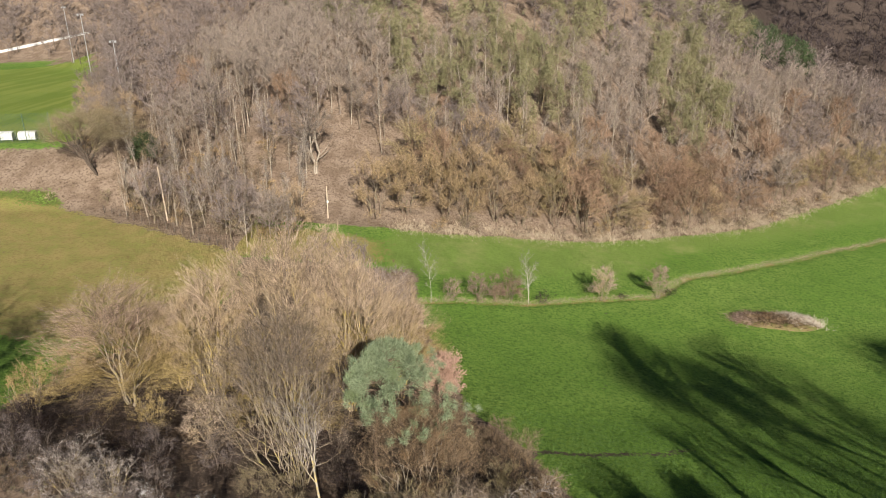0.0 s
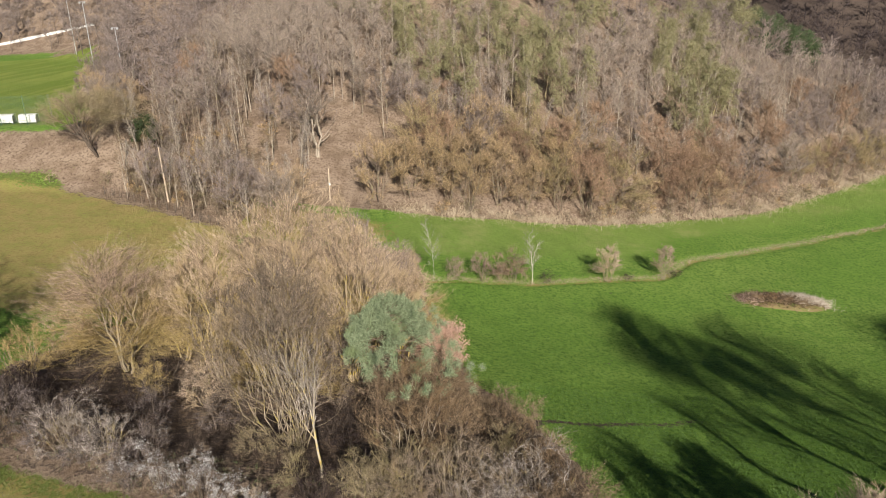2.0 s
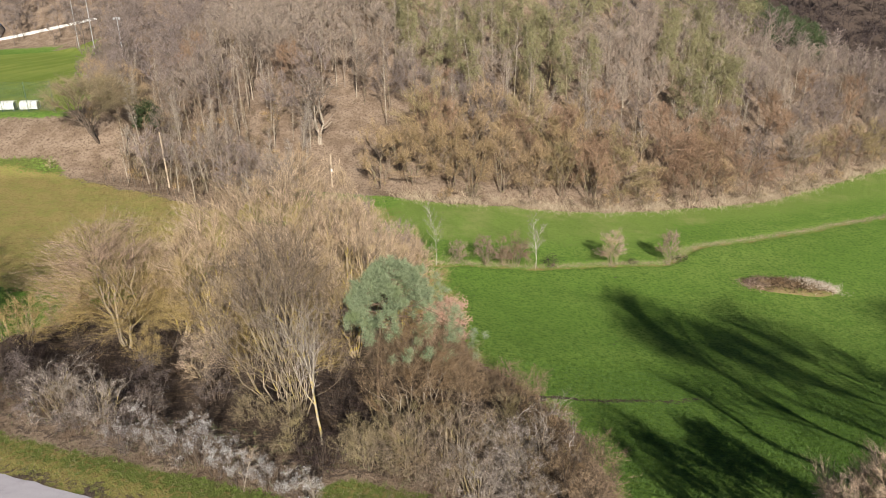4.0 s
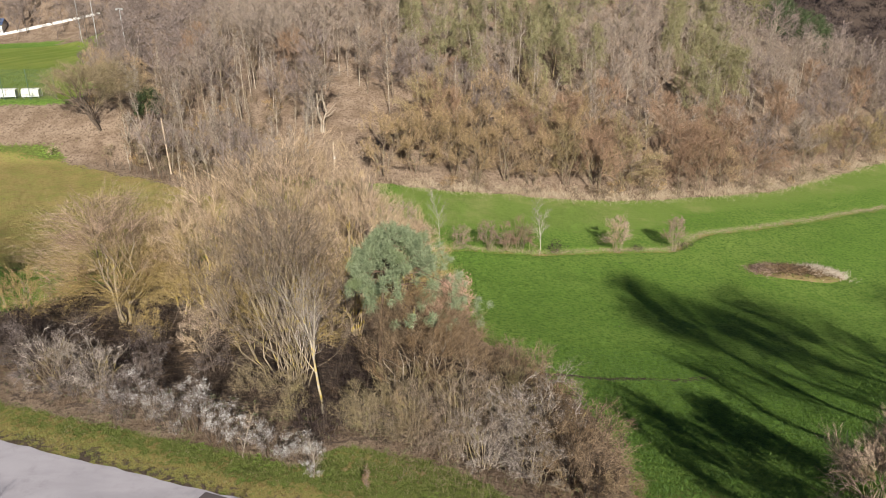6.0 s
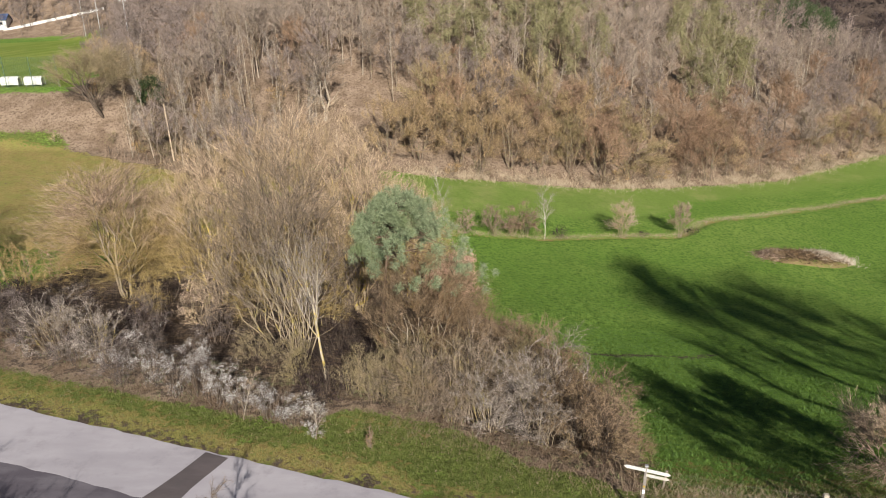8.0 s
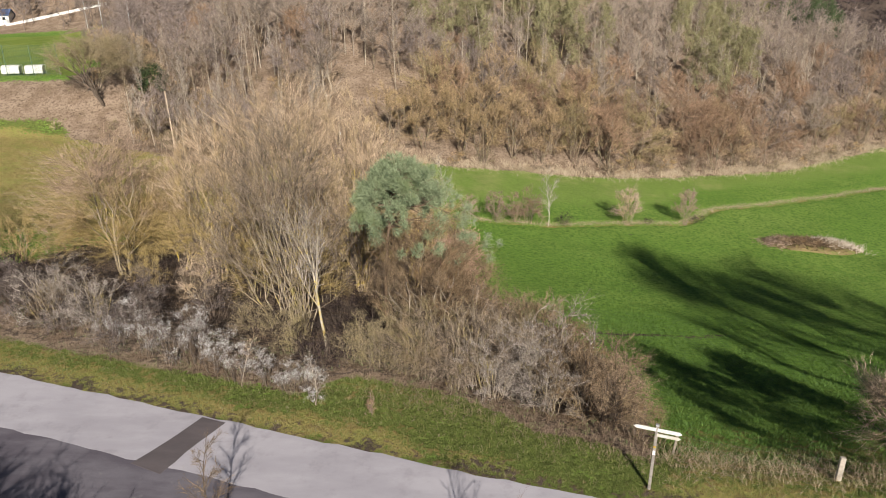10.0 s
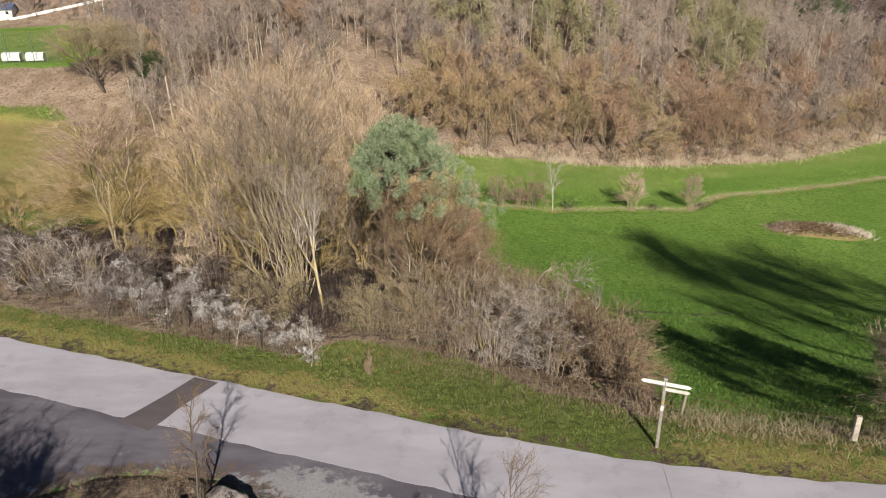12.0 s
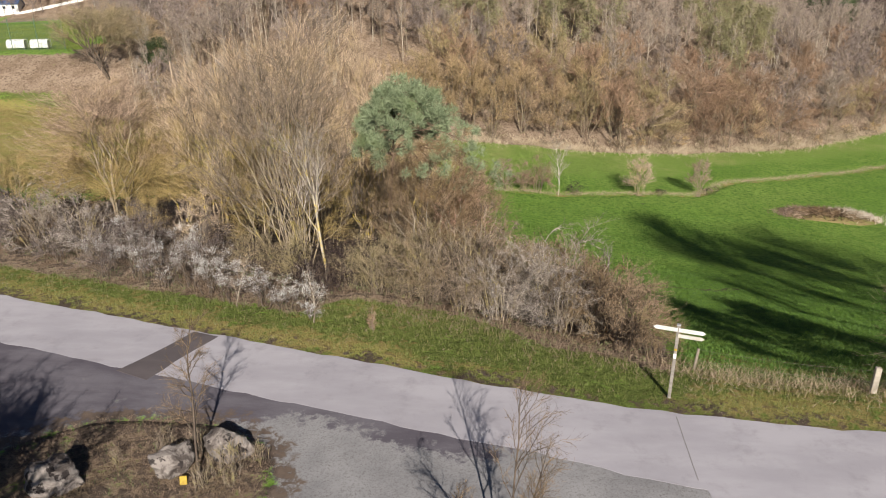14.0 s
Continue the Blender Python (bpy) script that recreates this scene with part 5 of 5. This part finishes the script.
def clubhouse(x, y, turn):
    z = float(land(x, y))
    ob = thing("clubhouse", (x, y, z), "small white building with a slate-blue gabled roof", "house")
    ob.matrix_basis = pose(x, y, z, 0, 0, turn)
    bm = box(bmesh.new(), -5, 5, -3.5, 3.5, -1.5, 3.0)
    part("wall", bm, RENDER_WHITE, ob)
    bm = bmesh.new()
    rows = [[bm.verts.new((sx, py, pz)) for py, pz in ((-4.0, 2.85), (0, 5.1), (4.0, 2.85), (4.0, 2.65), (0, 4.9), (-4.0, 2.65))] for sx in (-5.4, 5.4)]
    for k in range(6):
        bm.faces.new((rows[0][k], rows[0][(k + 1) % 6], rows[1][(k + 1) % 6], rows[1][k]))
    for r in rows:
        bm.faces.new(r[:2] + r[4:]), bm.faces.new(r[1:5])
    bmesh.ops.recalc_face_normals(bm, faces=bm.faces)
    part("roof", bm, ROOF, ob)
    for sx in (-5.0, 5.0):
        bm = bmesh.new()
        bm.faces.new([bm.verts.new((sx, py, pz)) for py, pz in ((-3.5, 3.0), (3.5, 3.0), (0, 4.88))])
        bmesh.ops.solidify(bm, geom=bm.faces[:], thickness=0.1)
        part("gable", bm, RENDER_WHITE, ob)
    for sx in (-3.2, 0.0, 3.2):
        w = part("window", box(bmesh.new(), sx - 0.6, sx + 0.6, -3.56, -3.44, 1.0, 2.2, 0.02), WHITE, ob)
        part("pane", box(bmesh.new(), sx - 0.5, sx + 0.5, -3.585, -3.55, 1.1, 2.1), SLATE_GLASS, w)


clubhouse(-181.5, 281.0, 14)

# a low spreading tree on the bank, and a dark evergreen beside it
plant("tree", (-56.4, 108.8), "low spreading dark-stemmed tree on the bank", "tree",
      dome_tree(151, 10.8, 15.5, 3, 0.3, 0.26, 8, 420, 7, 5, 0.013, 0.34, 0.35, 0.2, tight=60, limbs=9), BARK_DARK, OLIVE)
ever = dome_tree(152, 5.0, 4.6, 4, 0.4, 0.08, 6, 130, 6, 0, 0.012, 0.0, 0.3, 0.25, skirt=0.6)
leafy(152, (-50.6, 114.2), "dark evergreen bush beside the bare trees", ever, BARK_DARK, IVY, 0.30, 0.10, 7, DARK, 0.2)
for i, (x, y, s) in enumerate(((-62, 104, 0.5), (-59, 112.5, 0.7), (-53.5, 104.5, 0.6), (-50.5, 106.0, 0.8), (-52.5, 110.5, 0.8), (-48.5, 102.0, 0.7), (-46.5, 104.5, 0.9), (-47.5, 109.5, 1.0),
                               (-44.5, 100.8, 0.7), (-40.5, 99.2, 0.7), (-37.0, 98.2, 0.8), (-33.5, 96.5, 0.7), (-30.0, 95.5, 0.8), (-26.5, 94.0, 0.8), (-23.0, 92.0, 0.8), (-43, 105, 0.9),
                               (-38, 103, 0.9), (-33, 101, 0.9), (-28, 100, 0.9), (-23, 99, 0.9), (-18, 97, 0.8), (-36, 107, 1.0), (-27, 105, 1.0), (-56, 116.5, 0.8), (-60, 120.5, 0.8),
                               (-65, 131, 1.0), (-70, 141, 1.0), (-74, 150, 1.0), (-79, 160, 1.0), (-84, 169.5, 0.9))):
    brush[i % 4](x, y, 47 * i, s, "brush along the stream and the bank", 0.9)


def field_fence():
    ob = thing("field_fence", (-42, 97, float(land(-42, 97))), "weathered stake and wire fence along the stream", "fence")
    ox, oy, oz = ob.location
    spots = [(-53.0 + 1.45 * i, 102.0 - 0.70 * i + 0.2 * math.sin(i)) for i in range(17)]
    for i, (x, y) in enumerate(spots):
        z = float(land(x, y)) - oz
        part("post", rod(bmesh.new(), (x - ox, y - oy, z - 0.2), (x - ox + 0.04 * math.sin(3 * i), y - oy, z + 1.25), 0.07, 0.06, 6), BARK_DARK, ob)
    for h in (0.35, 0.7, 1.05):
        bm = bmesh.new()
        for (x0, y0), (x1, y1) in zip(spots, spots[1:]):
            rod(bm, (x0 - ox, y0 - oy, float(land(x0, y0)) - oz + h), (x1 - ox, y1 - oy, float(land(x1, y1)) - oz + h), 0.007, None, 4)
        part("wire", bm, WIRE, ob)


field_fence()

# ---- beside the lane and in the yard ----


def boulder(x, y, sx, sy, sz, seed, turn=0.0, label="rough weathered boulder set on the grass island"):
    bm = bmesh.new()
    bmesh.ops.create_icosphere(bm, subdivisions=4, radius=1.0)
    rng_b = np.random.default_rng(seed)
    cuts = [(Vector(rng_b.normal(size=3)).normalized(), rng_b.uniform(0.5, 0.8)) for _ in range(16)]
    for v in bm.verts:
        p = v.co.copy()
        for n, d in cuts:
            over = p.dot(n) - d
            if over > 0:
                p -= n * over * 0.97
        p += p.normalized() * (0.16 * noise.noise(p * 2.1 + Vector((seed, 0, 0))) + 0.08 * noise.noise(p * 5.5) - 0.05 * abs(noise.noise(p * 9.0)))
        v.co = Vector((p.x * sx, p.y * sy, max(p.z, -0.45) * sz + 0.40 * sz))
    for fc in bm.faces:
        fc.smooth = True
    z = float(land(x, y))
    ob = part("boulder", bm, STONE)
    ob.matrix_basis = pose(x, y, z - 0.05, 0, 0, turn)
    return tagged(ob, label, "stone", "boulders in the yard")


boulder(-11.6, 15.6, 0.80, 0.68, 0.80, 3, 20)
boulder(-8.7, 16.4, 0.75, 0.62, 0.72, 8, 70)
boulder(-7.2, 17.2, 0.95, 0.62, 0.72, 12, -10)
# A thin slab stands in for the yellow paint mark on the boulder.
paint_mark = part("marker_plate", box(bmesh.new(), -0.10, 0.10, -0.02, 0.02, 0, 0.26, 0.012), YELLOW)
paint_mark.matrix_basis = pose(-8.15, 15.8, float(land(-8.15, 15.8)) - 0.02, -18, 0, 12)
tagged(paint_mark, "yellow paint mark on a boulder, made as a small slab", "sign")
sapling(161, (-7.85, 16.2), 5.3, "slender leafless sapling beside the boulders", BARK_DARK, UMBER, radius=0.055, limbs=18, start=0.28, angle=(25, 52), reach=0.34, subs=8, twigs=6, fine=2, least=0.0035, lean=(-0.06, 0.0))
sapling(162, (0.45, 13.0), 5.2, "leafless sapling with spreading fine branches", BARK_DARK, UMBER, radius=0.045, count=3, spread=17, limbs=12, start=0.28, angle=(25, 52), reach=0.38, subs=8, twigs=6, fine=2, least=0.0035, lean=(0.05, 0.0))
sapling(163, (-14.2, 9.4), 8.3, "leafless sapling with spreading fine branches", BARK, TAN_PINK, radius=0.07, limbs=14, start=0.35, reach=0.34, subs=5, twigs=5, least=0.006)
shoots_kind = [thicket(170 + i, "clump of dry reddish shoots among the boulders", BARK, (TAN_PINK, OLIVE)[i], 1.2, 0.9, count=16, foot=0.4, radius=0.012, tips=40, twigs=3, fine=0, least=0.004, up=0.25, tight=20)
               for i in range(2)]
for i, (x, y, s) in enumerate(((-6.9, 16.5, 1.1), (-7.3, 16.3, 0.9), (-8.3, 17.2, 1.0), (-9.2, 17.3, 0.9), (-6.3, 16.9, 0.8), (-7.7, 15.7, 0.8), (-10.4, 16.6, 0.6), (-6.8, 15.9, 0.7))):
    shoots_kind[i % 2](x, y, 60 * i, s, "dry shoots on the island")


def signpost(x, y):
    z = float(land(x, y))
    ob = thing("signpost", (x, y, z), "wooden signpost with white direction arms beside the lane", "signpost")
    ob.matrix_basis = pose(x, y, z, 0, 1.2, -19)
    part("post", box(bmesh.new(), -0.055, 0.055, -0.055, 0.055, -0.4, 2.75, 0.012), SIGN_WOOD, ob)
    part("cap", box(bmesh.new(), -0.065, 0.065, -0.065, 0.065, 2.75, 2.80, 0.015), STEEL, ob)

    def arm(side, z0, high, long, paint):
        bm = bmesh.new()
        outline = [(0.02, 0), (long - 0.10, 0), (long, high / 2), (long - 0.10, high), (0.02, high)]
        front = [bm.verts.new((side * px, -0.075, z0 + pz)) for px, pz in outline]
        back = [bm.verts.new((side * px, -0.055, z0 + pz)) for px, pz in outline]
        bm.faces.new(front), bm.faces.new(back[::-1])
        for k in range(5):
            bm.faces.new((front[k], back[k], back[(k + 1) % 5], front[(k + 1) % 5]))
        bmesh.ops.recalc_face_normals(bm, faces=bm.faces)
        a = part("arm", bm, paint, ob, "white pointed direction arm")
        for row, (p, q) in enumerate(((0.14, 0.62), (0.14, 0.46))):
            zz = z0 + high * (0.62 - 0.36 * row)
            part("lettering_bar", box(bmesh.new(), *sorted((side * p * long, side * q * long)), -0.079, -0.0745, zz - 0.018, zz + 0.018), INK, a)
    arm(-1, 2.55, 0.135, 0.80, SIGN_WHITE)
    arm(1, 2.55, 0.135, 0.86, SIGN_WHITE)
    arm(1, 2.35, 0.125, 0.84, CREAM)
    part("waymark", box(bmesh.new(), -0.045, 0.045, -0.062, -0.056, 1.55, 1.72, 0.002), WHITE, ob, "small white waymark plate")
    part("waymark", box(bmesh.new(), -0.045, 0.045, -0.062, -0.056, 1.84, 1.92, 0.002), YELLOW, ob, "small yellow waymark plate")


signpost(6.6, 21.0)


def meadow_fence():
    ob = thing("meadow_fence", (13.4, 22.3, float(land(13.4, 22.3))), "wire fence with a pale stout post beside the meadow", "fence")
    ox, oy, oz = ob.location
    spots = [(8.3, 23.7, 0.05, 0.95, POST_WOOD), (14.1, 22.1, 0.10, 1.05, WOOD), (18.6, 21.8, 0.09, 1.15, WOOD), (24.0, 22.0, 0.09, 1.15, WOOD)]
    tops = []
    for i, (x, y, r, h, paint) in enumerate(spots):
        z = float(land(x, y)) - oz
        lean = 0.10 if i == 0 else 0.015 * (i == 1)
        bm = box(bmesh.new(), -r, r, -r * 0.8, r * 0.8, -0.3, h, 0.02)
        post = part("post", bm, paint, ob)
        post.matrix_basis = pose(x - ox, y - oy, z, 0, 57 * lean, -10)
        tops.append((x - ox, y - oy, z))
    for h in (0.45, 0.9):
        bm = bmesh.new()
        for (x0, y0, z0), (x1, y1, z1) in zip(tops, tops[1:]):
            last = None
            for k in range(7):
                t = k / 6
                p = (x0 + (x1 - x0) * t, y0 + (y1 - y0) * t, z0 + (z1 - z0) * t + h - 0.10 * 4 * t * (1 - t))
                if last:
                    rod(bm, last, p, 0.004, None, 4)
                last = p
        part("wire", bm, WIRE, ob)


meadow_fence()

# ---- grass ----
rng = np.random.default_rng(31)


def blades(name, label, x, y, high, wide, paint, lean=0.35, lift=0.0):
    n = len(x)
    a = rng.uniform(0, 2 * np.pi, n)
    z = land(x, y) - 0.02 + lift
    foot = np.stack([x, y, z], 1)
    across = np.stack([np.cos(a), np.sin(a), np.zeros(n)], 1) * wide[:, None]
    top = foot + np.stack([rng.normal(0, lean, n) * high, rng.normal(0, lean, n) * high, high], 1)
    v = np.stack([foot - across, foot + across, top], 1).reshape(-1, 3)
    return tagged(part(name, mesh_of(name, v, np.arange(n * 3).reshape(-1, 3), False), paint), label, "grass", kind="stuff")


def clumps(count, each, box_, want, spread):
    """Places in tufts."""
    cx, cy = rng.uniform(box_[0], box_[1], count), rng.uniform(box_[2], box_[3], count)
    keep = want(cx, cy)
    cx, cy = np.repeat(cx[keep], each), np.repeat(cy[keep], each)
    return cx + rng.normal(0, spread, len(cx)), cy + rng.normal(0, spread, len(cy))


def on_verge(x, y):
    far = lane_far(x)
    return (y > far + 0.25) & (y < far + 6.0) & (wood_floor(x, y) < 0.5)


def in_meadow(x, y):
    return (wood_floor(x, y) < 0.3) & (y > lane_far(x) + 3.5) & (np.abs(x) < 0.62 * y + 8) & (inside_hill(x, y) < -2) & (near_line(x, y, DITCH) > 0.9) & (near_line(x, y, FURROW_SHADE) > 0.3)


x, y = clumps(9000, 8, (-26, 20, 18, 36), on_verge, 0.08)
blades("verge_grass", "short spring grass on the lane's verge", x, y, rng.uniform(0.06, 0.20, len(x)), rng.uniform(0.008, 0.016, len(x)), VERGE_BLADE)
x, y = clumps(2600, 7, (-26, 30, 17, 36), lambda x, y: on_verge(x, y) | ((y > lane_far(x) + 2.2) & (y < lane_far(x) + 5.5) & (x > 7.5)), 0.10)
blades("verge_straw", "dry grass stalks on the lane's verge", x, y, rng.uniform(0.06, 0.16, len(x)), rng.uniform(0.004, 0.009, len(x)), DRY_BLADE, 0.7)
x, y = clumps(30000, 4, (2, 60, 24, 80), in_meadow, 0.10)
blades("meadow_grass", "lush green meadow grass in tufts", x, y, rng.uniform(0.06, 0.15, len(x)), rng.uniform(0.010, 0.022, len(x)), BLADE, 0.6)

x, y = clumps(24000, 5, (4, 42, 23, 54), in_meadow, 0.09)
blades("bank_grass", "taller tufted grass on the meadow's bank", x, y, rng.uniform(0.08, 0.20, len(x)), rng.uniform(0.011, 0.022, len(x)), SHADED_BANK_BLADE, 0.7)


def along(points, count, spread):
    pts = np.array(points, float)
    long = np.linalg.norm(np.diff(pts, axis=0), axis=1)
    seg = rng.choice(len(long), count, p=long / long.sum())
    t = rng.random(count)[:, None]
    p = pts[seg] * (1 - t) + pts[seg + 1] * t
    return p[:, 0] + rng.normal(0, spread, count), p[:, 1] + rng.normal(0, spread, count)


x, y = along(DITCH[:7], 9000, 0.42)
blades("ditch_grass", "tall dry grass along the ditch", x, y, rng.uniform(0.1, 0.4, len(x)), rng.uniform(0.012, 0.028, len(x)), DRY_BLADE, 0.7)
x, y = along([(-8, 106.5), (0, 107.2), (25, 110.2), (55, 122.2), (94, 150.2), (122, 170)], 30000, 1.6)
keep = np.sin(x * 0.55 + 1.2 * np.sin(x * 0.21)) + 0.6 * np.sin(x * 1.7 + y) > rng.uniform(-1.8, 0.7, len(x))
x, y = x[keep], y[keep]
blades("edge_grass", "pale dry grass along the foot of the wood", x, y, rng.uniform(0.2, 0.7, len(x)), rng.uniform(0.02, 0.05, len(x)), PALE_BLADE, 0.7)
x, y = along([(7.4, 22.8), (3.5, 24.2), (0, 26.0), (-4, 27.4)], 2200, 0.7)
blades("hedge_grass", "dry stalks at the hedgerow's foot", x, y, rng.uniform(0.12, 0.4, len(x)), rng.uniform(0.005, 0.009, len(x)), DEAD_STALK, 0.6)
x, y = along([(7.5, 23.2), (14, 22.6), (20, 22.4), (27, 24)], 6000, 0.9)
blades("fence_grass", "tangled dry grass along the fence", x, y, rng.uniform(0.12, 0.45, len(x)), rng.uniform(0.005, 0.010, len(x)), DRY_BLADE, 0.9)
x, y = clumps(3200, 9, (-15, -5, 12, 19.5), lambda x, y: np.hypot((x + 10.1) / 4.5, (y - 15.4) / 3.6) < 1.0, 0.12)
blades("island_grass", "short dry and green grass on the island", x, y, rng.uniform(0.04, 0.14, len(x)), rng.uniform(0.005, 0.010, len(x)), DEAD_STALK, 0.9)
x, y = clumps(110, 9, (-14.5, -6, 12.5, 19), lambda x, y: np.hypot((x + 10.1) / 4.5, (y - 15.4) / 3.6) < 0.92, 0.12)
blades("island_tufts", "green tufts on the island", x, y, rng.uniform(0.05, 0.16, len(x)), rng.uniform(0.006, 0.012, len(x)), SAGE, 0.6)
x, y = clumps(2600, 6, (-30, 8, 24, 42), lambda x, y: (wood_floor(x, y) > 0.4) & (y < lane_far(x) + 13), 0.2)
blades("wood_floor_stalks", "dead stalks and twigs on the hedgerow's floor", x, y, rng.uniform(0.12, 0.45, len(x)), rng.uniform(0.004, 0.009, len(x)), DEAD_STALK, 0.9)
x, y = clumps(1500, 8, (-30, 8, 24, 42), lambda x, y: (wood_floor(x, y) > 0.3) & (y < lane_far(x) + 8), 0.15)
blades("wood_floor_grass", "thin grass at the hedgerow's edge", x, y, rng.uniform(0.06, 0.2, len(x)), rng.uniform(0.01, 0.02, len(x)), SAGE, 0.5)
